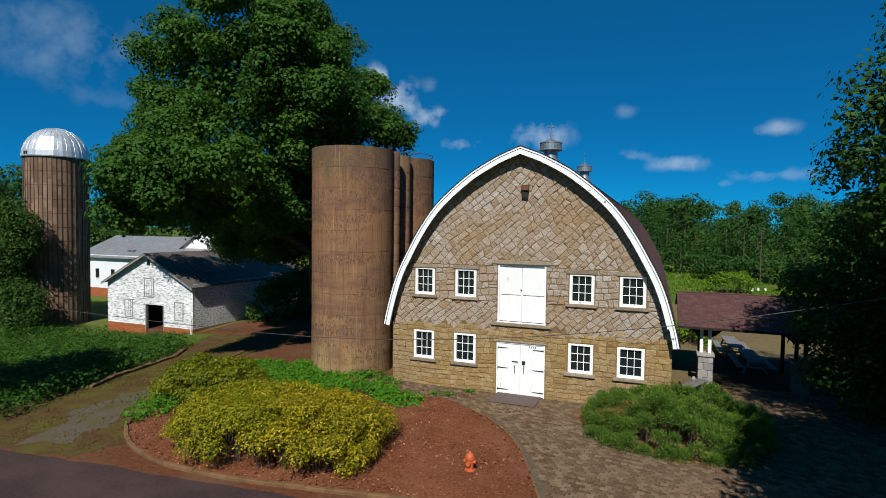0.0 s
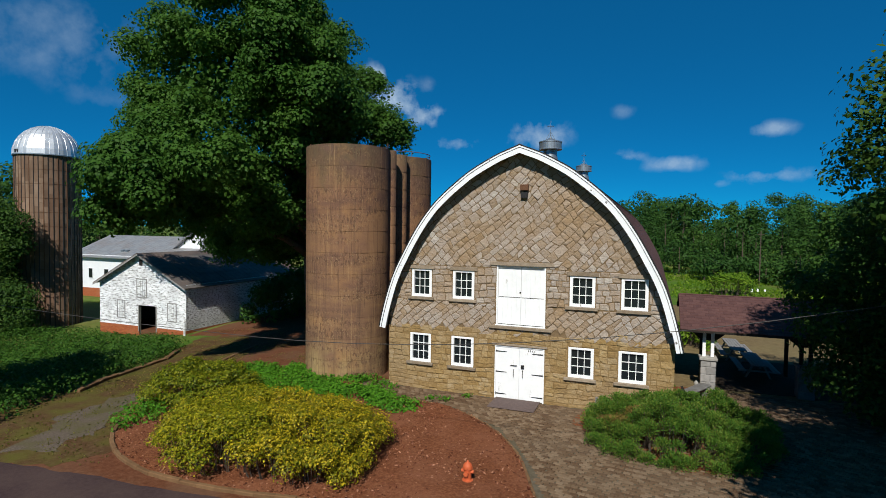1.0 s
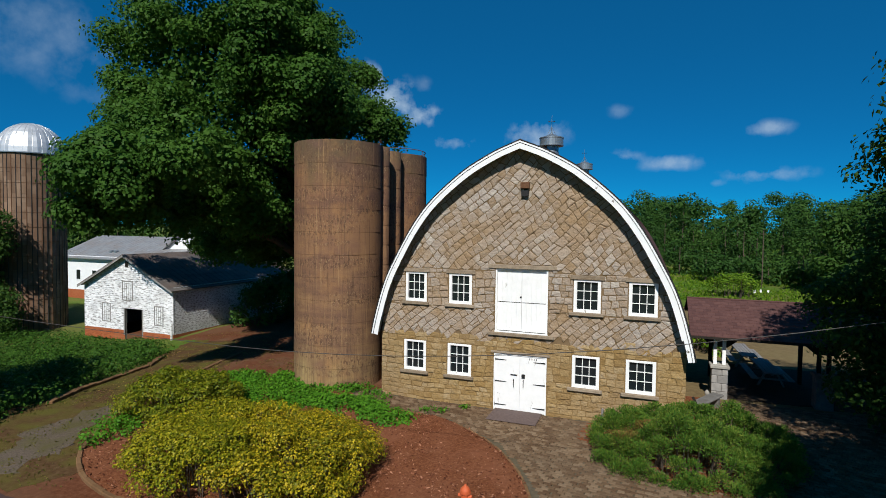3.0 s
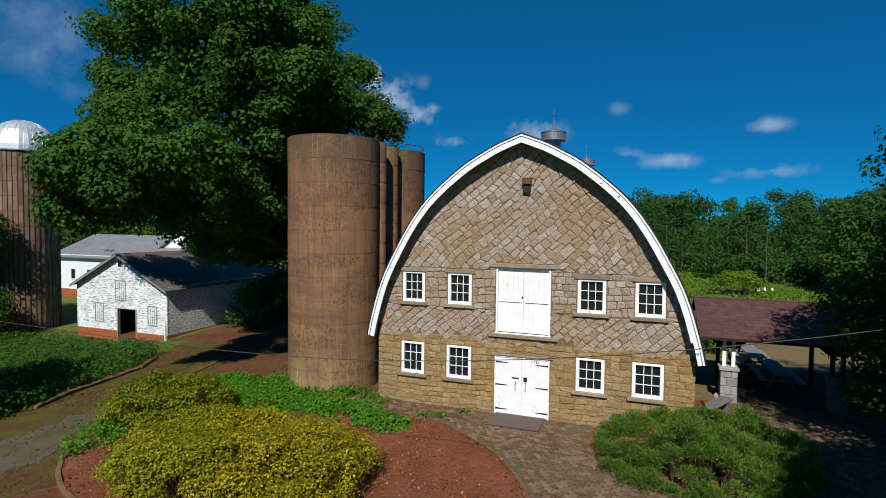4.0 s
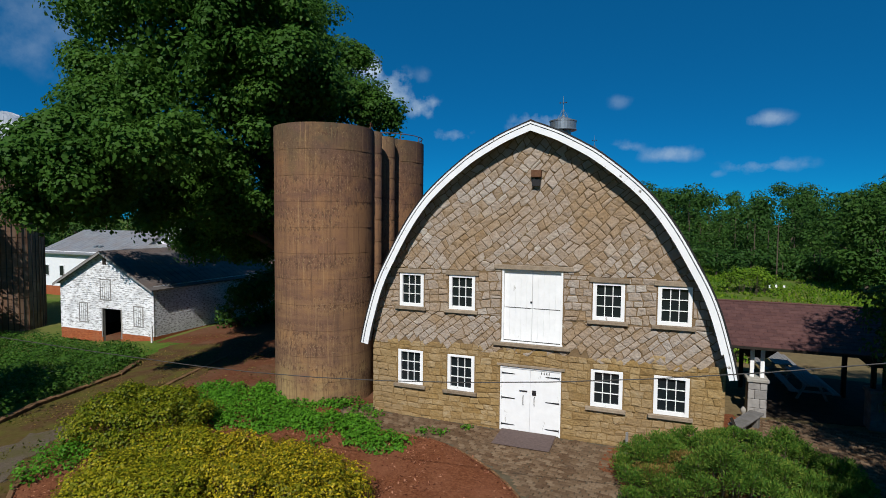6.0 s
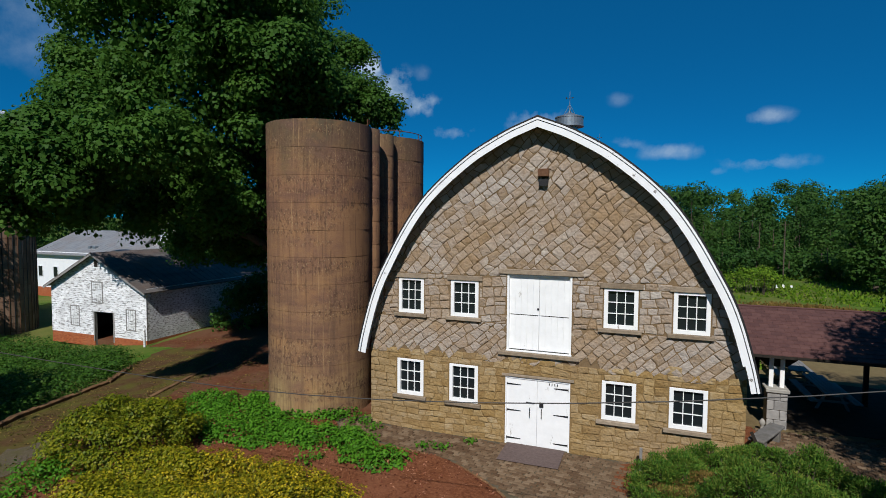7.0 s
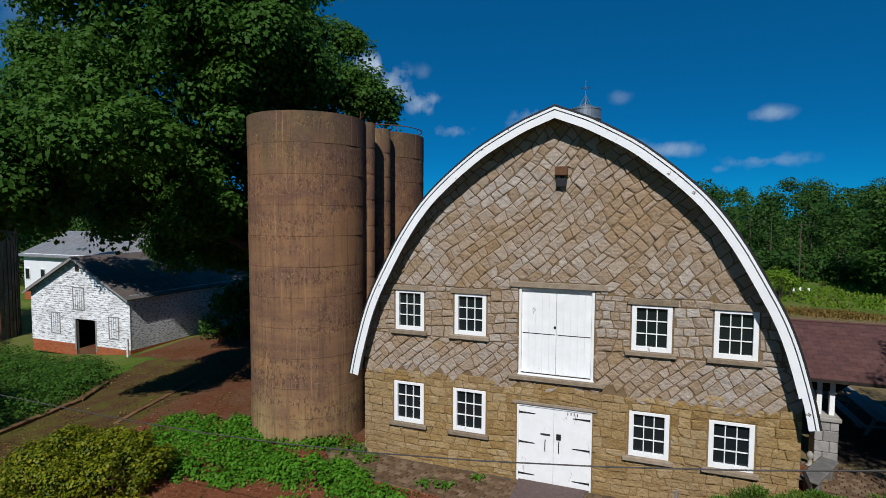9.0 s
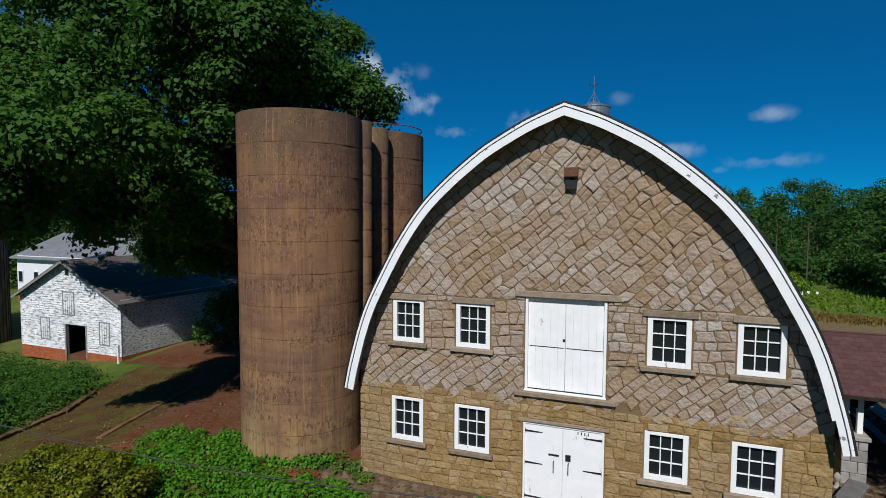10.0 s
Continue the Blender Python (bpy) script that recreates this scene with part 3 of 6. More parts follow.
def ground_sheet():
    xs = axis_steps([(-1800, -300, 6), (-300, -80, 11), (-80, -24, 28), (-24, 20, 55), (20, 90, 28), (90, 300, 10), (300, 1800, 6)])
    ys = axis_steps([(-1800, -200, 5), (-200, -30, 10), (-30, 16, 58), (16, 90, 37), (90, 300, 12), (300, 1800, 6)])
    verts = [(x, y, gz(x, y)) for y in ys for x in xs]
    w = len(xs)
    faces = [(j * w + i, j * w + i + 1, (j + 1) * w + i + 1, (j + 1) * w + i) for j in range(len(ys) - 1) for i in range(w - 1)]
    ob = new("ground", raw_mesh("ground", verts, faces, m_ground))
    ob.data.shade_smooth()
    return tagged(ob, "green meadow grass with worn yellowish patches", "ground", "", "structure")


ground_sheet()


def inside(poly, x, y):
    hit = False
    for (x0, y0), (x1, y1) in zip(poly, poly[1:] + poly[:1]):
        if (y0 > y) != (y1 > y) and x < (x1 - x0) * (y - y0) / (y1 - y0) + x0:
            hit = not hit
    return hit


def curve_points(pts, n=8):
    """A smooth closed or open line through points (Catmull-Rom)."""
    out = []
    for i in range(len(pts) - 1):
        p0, p1, p2, p3 = (Vector(pts[max(0, min(len(pts) - 1, i + k))]) for k in (-1, 0, 1, 2))
        for k in range(n):
            t = k / n
            out.append(0.5 * (2 * p1 + (p2 - p0) * t + (2 * p0 - 5 * p1 + 4 * p2 - p3) * t * t + (3 * p1 - p0 - 3 * p2 + p3) * t ** 3))
    return [tuple(p) for p in out] + [tuple(pts[-1])]


def patch(name, poly, lift, mat, label, category, step=0.5, ragged=0.0, mound=0.0):
    """A thin ground cover draped over the ground within a polygon, with an uneven border."""
    pts = []
    for (x0, y0), (x1, y1) in zip(poly, poly[1:] + poly[:1]):
        n = max(1, int(math.hypot(x1 - x0, y1 - y0) / 0.35))
        for k in range(n):
            x, y = x0 + (x1 - x0) * k / n, y0 + (y1 - y0) * k / n
            if ragged:
                x += ragged * noise.noise((x * 1.3, y * 1.3, 3))
                y += ragged * noise.noise((x * 1.3, y * 1.3, 9))
            pts.append((x, y))
    bm = bmesh.new()
    vs = [bm.verts.new((x, y, 0)) for x, y in pts]
    bm.faces.new(vs)
    bmesh.ops.triangulate(bm, faces=bm.faces[:])
    for _ in range(7):
        long = [e for e in bm.edges if e.calc_length() > step * 1.6]
        if not long:
            break
        bmesh.ops.subdivide_edges(bm, edges=long, cuts=1)
        bmesh.ops.triangulate(bm, faces=bm.faces[:])
    border = {v for e in bm.edges if e.is_boundary for v in e.verts}
    for v in bm.verts:
        m = 0 if v in border else mound * (0.6 + 0.6 * noise.noise((v.co.x * 0.5, v.co.y * 0.5, 0)))
        v.co.z = gz(v.co.x, v.co.y) + lift + m + (0 if v in border else 0.012 * noise.noise((v.co.x * 3, v.co.y * 3, 5)))
    # a skirt, so that the edge has depth
    for e in [e for e in bm.edges if e.is_boundary]:
        a, b = (bm.verts.new(v.co) for v in e.verts)
        c, d = bm.verts.new(a.co - Vector((0, 0, 0.12 + lift))), bm.verts.new(b.co - Vector((0, 0, 0.12 + lift)))
        bm.faces.new((a, b, d, c))
    bmesh.ops.recalc_face_normals(bm, faces=bm.faces[:])
    if sum(f.normal.z for f in bm.faces) < 0:
        bmesh.ops.reverse_faces(bm, faces=bm.faces[:])
    return solo(name, bm, mat, label, category, "structure", smooth=True)


def road_edge(x):
    return -10.95 + 0.109 * x


patch("road", [(-120, road_edge(-120) + 6), (-60, road_edge(-60) + 1), (-30, road_edge(-30)), (-16, road_edge(-16)), (0, road_edge(0)), (16, road_edge(16)), (60, road_edge(60)),
               (60, road_edge(60) - 7), (0, road_edge(0) - 7), (-30, road_edge(-30) - 7), (-60, road_edge(-60) - 6), (-120, road_edge(-120) - 1)], 0.03, m_asphalt,
      "worn grey-brown asphalt road", "road", 1.6, 0.12)

BED = curve_points([(3.04, -9.76), (2.33, -7.89), (1.29, -5.48), (-0.22, -3.53), (-2.35, -2.12), (-4.95, -1.76), (-6.73, -1.69), (-7.77, -0.39), (-12.48, 0.3), (-15.1, -0.64), (-15.71, -3.66), (-15.08, -5.7), (-13.78, -7.69), (-11.73, -9.97), (-9.16, -11.12), (-6.3, -11.25), (-3.11, -10.8), (-0.1, -10.28), (2.16, -10.08), (3.04, -9.76)], 6)[:-1]
patch("mulch_bed", BED, 0.05, m_mulch, "planting bed of rust-red wood mulch", "planting bed", 0.4, 0.0, 0.10)
patch("dirt_drive", [(-11.47, -12.13), (-11.01, -9.86), (-13.2, -7.24), (-14.5, -5.24), (-14.97, -2.96), (-14.36, -0.41), (-13.37, 4.45), (-16.48, 9.81), (-20.66, 13.09), (-24.18, 10.16), (-26.86, 9.04), (-25.11, 5.11), (-22.05, 1.54), (-20.55, -3.49), (-18.54, -6.9), (-18.75, -10.58), (-23.01, -13.46), (-14, -12.45)], 0.02, m_drive, "dirt and patchy grass driveway", "driveway", 0.8, 0.5)
patch("gravel_track", [(-14.3, -11.6), (-15.5, -9.3), (-16.6, -6.6), (-15.6, -5.6), (-14.7, -7.3), (-12.9, -9.9), (-12.6, -11.4)], 0.028, m_gravel, "grey gravel wheel track on the driveway", "gravel", 0.35, 0.9)
patch("clay_verge", [(-14.87, -12.77), (-13.85, -10.75), (-11.64, -9.21), (-6.8, -10.11), (0.77, -9.31), (3.82, -9.33), (5.16, -10.9), (0.94, -11.47), (-6.55, -12.48)], 0.012, m_redsoil, "narrow red clay verge between kerb and road", "verge", 0.5, 0.3)
patch("clay_yard", [(-13.07, 0.3), (-7.07, -0.39), (-6.64, 1.26), (-8.17, 17.72), (-23.77, 24.6), (-28.73, 17.34), (-29.3, 10.06), (-22.14, 8.77), (-17.41, 3.23), (-15.95, -0.88)], 0.028, m_redsoil, "bare red clay yard round the silos", "yard", 0.9, 0.6)
PAVED = [(3.25, -10.08), (2.53, -7.9), (1.48, -5.43), (-0.09, -3.36), (-2.27, -1.95), (-4.97, -1.59), (-7.04, -1.57), (-7.56, 0.49), (-6.26, 0.43), (6.48, 0.27), (7.01, 3.51), (17.83, 3.41), (18.92, -8.62)]
patch("pavement", [(x - .35, y - .1) if i < 7 else (x, y) for i, (x, y) in enumerate(PAVED)], 0.015, m_joint, "sandy bed of the brown stone paving", "pavement", 0.6, 0.0)
patch("picnic_yard", [(6.41, 3.53), (17.83, 3.41), (23.86, 19.45), (19.03, 31.43), (6.2, 30.45), (5.78, 14.12)], 0.02, m_tan, "tan gravel yard behind the picnic shelter", "yard", 1.2, 0.3)
# dark patch painted where the shelter and tree shade the ground
patch("shelter_floor", [(7.84, 3.93), (17.42, 3.84), (18.04, 10.69), (8.07, 10.51)], 0.04, m_shade_floor, "earth floor of the picnic shelter, darkened for shade", "floor", 0.8, 0.3)

# ---- barn ----
ARCH = [(0, 11.0), (0.55, 10.79), (1.1, 10.555), (2.05, 10.03), (2.65, 9.60), (3.26, 9.10), (3.8, 8.59), (4.17, 8.16), (4.5, 7.71), (4.9, 7.08), (5.36, 6.24), (5.65, 5.68), (5.86, 5.20), (6.05, 4.66), (6.22, 4.07), (6.39, 3.42), (6.51, 2.84)]
ARCH_R = curve_points(ARCH, 3)
ARCH_L = [(-x, z) for x, z in ARCH_R]
BARN_LEN = 26.0
HALF = 6.22


def arch_top(x, drop=0.0):
    x = abs(x)
    for (x0, z0), (x1, z1) in zip(ARCH_R, ARCH_R[1:]):
        if x0 <= x <= x1:
            return z0 + (z1 - z0) * (x - x0) / (x1 - x0) - drop
    return 2.84 - drop


WINDOWS = [(-5.09, 4.29, 1.00, 1.28), (-3.065, 4.29, 1.02, 1.28), (2.13, 4.27, 1.03, 1.28), (4.175, 4.26, 1.03, 1.28),
           (-5.14, 1.26, 1.045, 1.33), (-3.095, 1.245, 1.06, 1.345), (2.125, 1.30, 1.04, 1.27), (4.13, 1.31, 1.075, 1.28)]
LOFT = (-1.03, 3.245, 1.13, 5.865)
DOOR = (-1.05, 0.0, 1.13, 2.375)
HOLES = [(x, z, x + w, z + h) for x, z, w, h in WINDOWS] + [LOFT, DOOR]

barn = thing("barn", (0, 0, 0), "tall fieldstone barn with arched maroon shingle roof and white trim", "barn")


def slab_with_holes(bm, outline_top, x_lo, x_hi, base, y0, y1, holes):
    xs = sorted({x_lo, x_hi, *[h[0] for h in holes], *[h[2] for h in holes], *[x for x, _ in ARCH_R if x < x_hi], *[-x for x, _ in ARCH_R if -x > x_lo]})
    for a, b in zip(xs, xs[1:]):
        if b - a < 1e-5:
            continue
        mid = (a + b) / 2
        spans = [(base, None)]
        for h in sorted((h for h in holes if h[0] < mid < h[2]), key=lambda h: h[1]):
            lo, _ = spans.pop()
            if h[1] > lo + 1e-4:
                spans.append((lo, h[1]))
            spans.append((h[3], None))
        for lo, hi in spans:
            ta, tb = (hi, hi) if hi is not None else (outline_top(a), outline_top(b))
            prism(bm, [(a, lo), (b, lo), (b, tb), (a, ta)], y0, y1)


bm = bmesh.new()
slab_with_holes(bm, lambda x: arch_top(x, 0.14), -HALF, HALF, -0.5, 0.0, 0.45, HOLES)
front_wall = part("front_wall", bm, m_mortar, barn, "fieldstone gable wall with raised mortar joints")
for sx in (-1, 1):
    a, b = sorted((sx * HALF, sx * (HALF - 0.45)))
    part("side_wall", nbox(a, 0.45, -0.5, b, BARN_LEN, 3.2), m_stone_low_i, barn, "fieldstone side wall")
part("back_wall", prism(bmesh.new(), [(-HALF + .45, -0.5), (HALF - .45, -0.5), *[(x, z - 0.16) for x, z in ARCH_R[::-1] if x < HALF - .45], *[(x, z - 0.16) for x, z in ARCH_L if x > -HALF + .45]], BARN_LEN - 0.45, BARN_LEN), m_stone_low_i, barn)
part("interior_floor", nbox(-HALF + .45, 0.45, -0.1, HALF - .45, BARN_LEN - .45, 0.0), m_darkwood_shade, barn)
part("loft_floor", nbox(-HALF + .45, 0.46, 2.85, HALF - .45, BARN_LEN - .46, 3.0), m_darkwood_shade, barn)


def arch_offset(line, d):
    """The arch line moved inward by d along its normals."""
    out = []
    for i, (x, z) in enumerate(line):
        x0, z0 = line[max(i - 1, 0)]
        x1, z1 = line[min(i + 1, len(line) - 1)]
        t = Vector((x1 - x0, z1 - z0)).normalized()
        nx, nz = (t.y, -t.x)
        if nz > 0:
            nx, nz = -nx, -nz
        out.append((x + nx * d if i else 0.0, z + (nz * d if i else -d * 1.06)))
    return out


def arch_strip(bm, outer, inner, y0, y1):
    """A curved board between two arch lines of one side."""
    rows = [[bm.verts.new((x, y, z)) for x, z in line] for y in (y0, y1) for line in (outer, inner)]
    for i in range(len(outer) - 1):
        for a, b in ((0, 1), (1, 3), (3, 2), (2, 0)):
            bm.faces.new((rows[a][i], rows[a][i + 1], rows[b][i + 1], rows[b][i]))
    for i in (0, -1):
        bm.faces.new([rows[k][i] for k in (0, 1, 3, 2)])
    bmesh.ops.recalc_face_normals(bm, faces=bm.faces[:])


# roof: one curved shell of shingle courses a side
def roof_side(sign):
    fine = curve_points(ARCH, 5)
    lip = 0.012
    outer = [fine[0]]
    lifted = arch_offset(fine, -lip)
    for p, q in zip(fine[1:], lifted[1:]):
        outer += [q, p]
    loop = [(sign * x, z) for x, z in outer + arch_offset(fine, 0.10)[::-1]]
    bm = bmesh.new()
    prism(bm, loop, -0.5, BARN_LEN + 0.3)
    bmesh.ops.recalc_face_normals(bm, faces=bm.faces[:])
    return bm


for s in (1, -1):
    part("roof_slope", roof_side(s), m_roof, barn, "maroon asphalt shingle roof slope")
part("ridge_cap", prism(bmesh.new(), [(-0.22, 10.94), (0, 11.04), (0.22, 10.94), (0.21, 10.90), (0, 10.99), (-0.21, 10.90)], -0.51, BARN_LEN + 0.3), m_roof, barn)
for line in (ARCH_R, ARCH_L):
    o1, o2, o3, o4 = arch_offset(line, 0.038), arch_offset(line, 0.098), arch_offset(line, 0.128), arch_offset(line, 0.325)
    bm = bmesh.new()
    arch_strip(bm, arch_offset(line, -0.02), arch_offset(line, 0.034), -0.54, -0.5)
    part("drip_edge", bm, m_iron, barn, "dark metal drip edge")
    bm = bmesh.new()
    arch_strip(bm, o1, o2, -0.55, -0.5)
    part("crown_moulding", bm, m_trimwhite, barn, "thin white moulding along the roof edge")
    cuts = [0, 8, 15, 23, 30, len(line) - 5, len(line) - 1]
    for k, (i, j) in enumerate(zip(cuts, cuts[1:])):
        low = o4
        if line is ARCH_R and k == 5:
            low = arch_offset(line, 0.26)
        bm = bmesh.new()
        a, b = o3[i:j + 1], low[i:j + 1]
        if k:
            a[0] = tuple(Vector(a[0]).lerp(Vector(a[1]), .012))
            b[0] = tuple(Vector(b[0]).lerp(Vector(b[1]), .012))
        arch_strip(bm, a, b, -0.53 - .004 * (k % 2), -0.5)
        part("fascia_board", bm, m_trimwhite, barn, "broad white fascia board with flaking paint")
    bm = bmesh.new()
    arch_strip(bm, arch_offset(line, 0.11), arch_offset(line, 0.16), -0.5, 0.02)
    part("soffit", bm, m_soffit, barn)


# doors
def strap_hinge(parent, x, z, length, sign):
    bm = bmesh.new()
    pts = [(x, z - 0.028), (x + sign * length, z - 0.012), (x + sign * (length + 0.03), z), (x + sign * length, z + 0.012), (x, z + 0.028)]
    prism(bm, pts if sign > 0 else pts[::-1], -0.012, 0.0)
    box(bm, min(x - sign * 0.03, x), -0.02, z - 0.06, max(x - sign * 0.03, x), 0.0, z + 0.06)
    part("hinge", bm, m_iron, parent, "black iron strap hinge").location = (0, 0.03, 0)


def door_leaf(name, x0, z0, x1, z1, y, boards, parent, rail=None):
    leaf = part(name, nbox(x0, y + 0.02, z0, x1, y + 0.06, z1), m_white, parent, "white painted board door leaf")
    w = (x1 - x0) / boards
    for i in range(boards):
        if rail is None:
            part("board", nbox(x0 + i * w + 0.002, y, z0, x0 + (i + 1) * w - 0.002, y + 0.02, z1, 0.004), m_white, leaf)
        else:
            part("board", nbox(x0 + i * w + 0.001, y, z0, x0 + (i + 1) * w - 0.001, y + 0.02, rail - 0.015, 0.002), m_white, leaf)
            part("board", nbox(x0 + i * w + 0.001, y, rail + 0.015, x0 + (i + 1) * w - 0.001, y + 0.02, z1, 0.002), m_white, leaf)
    if rail is not None:
        # near-black strip stands for the shadow in the joint
        part("shadow_strip", nbox(x0 + .04, y + .012, rail - .013, x1 - .04, y + .019, rail + .013), m_darkwood_shade, leaf, "dark strip for the shadow between the upper and lower boards")
    return leaf


door_low = part("door", nbox(DOOR[0], 0.0, DOOR[3] - 0.06, DOOR[2], 0.2, DOOR[3]), m_white, barn, "white double barn door with black iron strap hinges")
for a, b in ((DOOR[0], DOOR[0] + 0.05), (DOOR[2] - 0.05, DOOR[2])):
    part("door_jamb", nbox(a, -0.005, 0, b, 0.2, DOOR[3] - 0.06), m_white, door_low)
for a, b, s in ((-1.0, 0.037, 1), (0.043, 1.08, -1)):
    part("door_leaf", nbox(a, 0.03, 0.03, b, 0.08, DOOR[3] - 0.065, 0.005), m_white, door_low)
    for z in (0.23, 1.20, 2.10):
        strap_hinge(door_low, a + 0.01 if s > 0 else b - 0.01, z, 0.46, s)
bm = nbox(-0.34, 0.0, 1.505, -0.06, 0.03, 1.54)
part("bolt", bm, m_iron, door_low, "black sliding bolt")
part("lock_box", nbox(0.12, -0.01, 1.41, 0.26, 0.03, 1.58, 0.01), m_iron, door_low, "black lock box")
for x in (-0.2, 0.2):
    part("door_handle", tube(bmesh.new(), [(x, 0.03, 1.02), (x, -0.025, 1.05), (x, -0.025, 1.32), (x, 0.03, 1.35)], [0.014] * 4, 6), m_iron, door_low)
for i in range(4):
    part("number_bar", nbox(0.43 + i * 0.09, 0.022, 2.18, 0.455 + i * 0.09, 0.03, 2.26), m_iron, door_low, "small black mark")
door_up = part("loft_door", nbox(LOFT[0], 0.0, LOFT[3] - 0.05, LOFT[2], 0.2, LOFT[3]), m_white, barn, "white double loft door with board leaves")
for a, b in ((LOFT[0], LOFT[0] + 0.07), (LOFT[2] - 0.07, LOFT[2])):
    part("door_jamb", nbox(a, -0.005, LOFT[1], b, 0.2, LOFT[3] - 0.05), m_white, door_up)
for a, b in ((-0.965, 0.045), (0.055, 1.065)):
    door_leaf("door_leaf", a, LOFT[1] + 0.03, b, LOFT[3] - 0.055, 0.10, 5, door_up, 4.49)
# shadow line below the leaves, made as a near-black strip
part("bottom_shadow_strip", nbox(LOFT[0] + .07, .06, LOFT[1] + .047, LOFT[2] - .07, .098, LOFT[1] + .068), m_darkwood_shade, door_up, "dark strip for the shadow under the loft doors")
part("latch", nbox(-0.02, 0.07, 4.68, 0.05, 0.10, 4.75, 0.01), m_iron, door_up, "black latch")
part("loft_sill", nbox(LOFT[0] - 0.28, -0.13, LOFT[1] - 0.14, LOFT[2] + 0.28, 0.1, LOFT[1] - 0.0, 0.02), m_dressed, barn, "stone sill with peeling white paint")
part("sill_board", nbox(LOFT[0] - 0.02, -0.06, LOFT[1] + 0.002, LOFT[2] + 0.02, 0.1, LOFT[1] + 0.045, 0.008), m_white, barn)
part("loft_lintel", nbox(LOFT[0] - 0.3, -0.075, LOFT[3], LOFT[2] + 0.35, 0.1, LOFT[3] + 0.17, 0.015), m_dressed, barn, "long dressed stone lintel")
part("door_lintel", nbox(DOOR[0] - 0.12, -0.05, DOOR[3], DOOR[2] + 0.12, 0.1, DOOR[3] + 0.09, 0.01), m_dressed, barn)


def window(x, z, w, h, lintel):
    win = part("window", nbox(x, 0.09, z, x + w, 0.12, z + h), m_glass, barn, "nine-pane window in a white wooden frame")
    f = 0.125
    for n, b in (("frame_side", (x, -0.015, z, x + f, 0.09, z + h)), ("frame_side", (x + w - f, -0.015, z, x + w, 0.09, z + h)),
                 ("frame_head", (x + f, -0.015, z + h - f * .7, x + w - f, 0.09, z + h)), ("frame_bottom", (x + f, -0.015, z, x + w - f, 0.09, z + f))):
        part(n, nbox(*b, 0.006), m_white, win, "white painted frame")
    gx0, gx1, gz0, gz1 = x + f, x + w - f, z + f, z + h - f * .7
    for i in (1, 2):
        c = gx0 + (gx1 - gx0) * i / 3
        part("glazing_bar", nbox(c - 0.013, 0.045, gz0, c + 0.013, 0.09, gz1), m_white, win)
        c = gz0 + (gz1 - gz0) * i / 3
        part("glazing_bar", nbox(gx0, 0.047, c - 0.012, gx1, 0.089, c + 0.012), m_white, win)
    part("window_sill", nbox(x - 0.16, -0.12, z - 0.13, x + w + 0.12, 0.1, z - 0.002, 0.015), m_dressed, win, "dressed stone sill")
    if lintel:
        part("window_lintel", nbox(x - 0.12, -0.07, z + h, x + w + 0.14, 0.1, z + h + 0.17, 0.012), m_dressed, win, "dressed stone lintel")
    return win


for i, wd in enumerate(WINDOWS):
    window(*wd, i < 4)

# flood lamp under the gable
lamp = thing("flood_lamp", (0.15, 0, 9.06), "brown twin flood lamp fixed under the gable", "lamp")
part("housing", nbox(-0.17, -0.22, 0.04, 0.18, -0.03, 0.30, 0.02), m_rust, lamp, "brown metal housing")
part("bracket", nbox(-0.05, -0.06, -0.12, 0.06, 0.02, 0.08, 0.01), m_iron, lamp)
part("reflector", prism(bmesh.new(), [(-0.13, -0.26), (0.14, -0.26), (0.16, -0.03), (-0.15, -0.03)], -0.16, -0.05), m_iron, lamp, "dark lamp head")


# roof ventilators
def ventilator(y, s, low=0.0):
    v = thing("roof_ventilator", (0.02, y, 10.98 - low), "round galvanised roof ventilator with a lightning rod", "ventilator", "ventilators on the barn ridge")
    bm = bmesh.new()
    lathe(bm, [(0.62 * s, -0.35), (0.44 * s, 0.12), (0.36 * s, 0.5), (0.38 * s, 0.8)], 24)
    part("neck", bm, m_zinc, v, smooth=True)
    bm = bmesh.new()
    lathe(bm, [(0.38 * s, 0.74), (0.62 * s, 0.76), (0.62 * s, 0.80), (0.60 * s, 0.82), (0.60 * s, 1.12), (0.62 * s, 1.14), (0.62 * s, 1.19), (0.56 * s, 1.2), (0.3 * s, 1.29), (0.07 * s, 1.40), (0.03, 1.46), (0, 1.47)], 28)
    part("drum", bm, m_zinc, v)
    bm = bmesh.new()
    for k in range(4):
        a = k * math.tau / 4 + 0.4
        tube(bm, [(0.28 * s * math.cos(a), 0.28 * s * math.sin(a), 1.25), (0, 0, 1.75)], [0.012, 0.01], 5)
    part("rod_stay", bm, m_zinc, v)
    part("lightning_rod", tube(bmesh.new(), [(0, 0, 1.4), (0, 0, 2.32)], [0.016, 0.009], 6), m_zinc, v)
    bm = bmesh.new()
    tube(bm, [(-0.13, 0, 2.02), (0.13, 0, 2.02)], [0.009, 0.009], 5)
    tube(bm, [(0, -0.13, 1.98), (0, 0.13, 1.98)], [0.009, 0.009], 5)
    prism(bm, [(0.10, 1.98), (0.18, 2.02), (0.10, 2.06)], -0.006, 0.006)
    box(bm, -0.17, -0.006, 1.99, -0.12, 0.006, 2.06)
    part("vane", bm, m_iron, v)
    return v


ventilator(6.5, 1.0)
ventilator(21.3, 1.0, -0.35)

mat_ob = solo("door_mat", nbox(-0.95, -1.45, 0, 1.0, -0.06, 0.025, 0.008), m_rubber, "dark brown door mat on the paving", "mat", loc=(0.0, 0.0, 0.065))


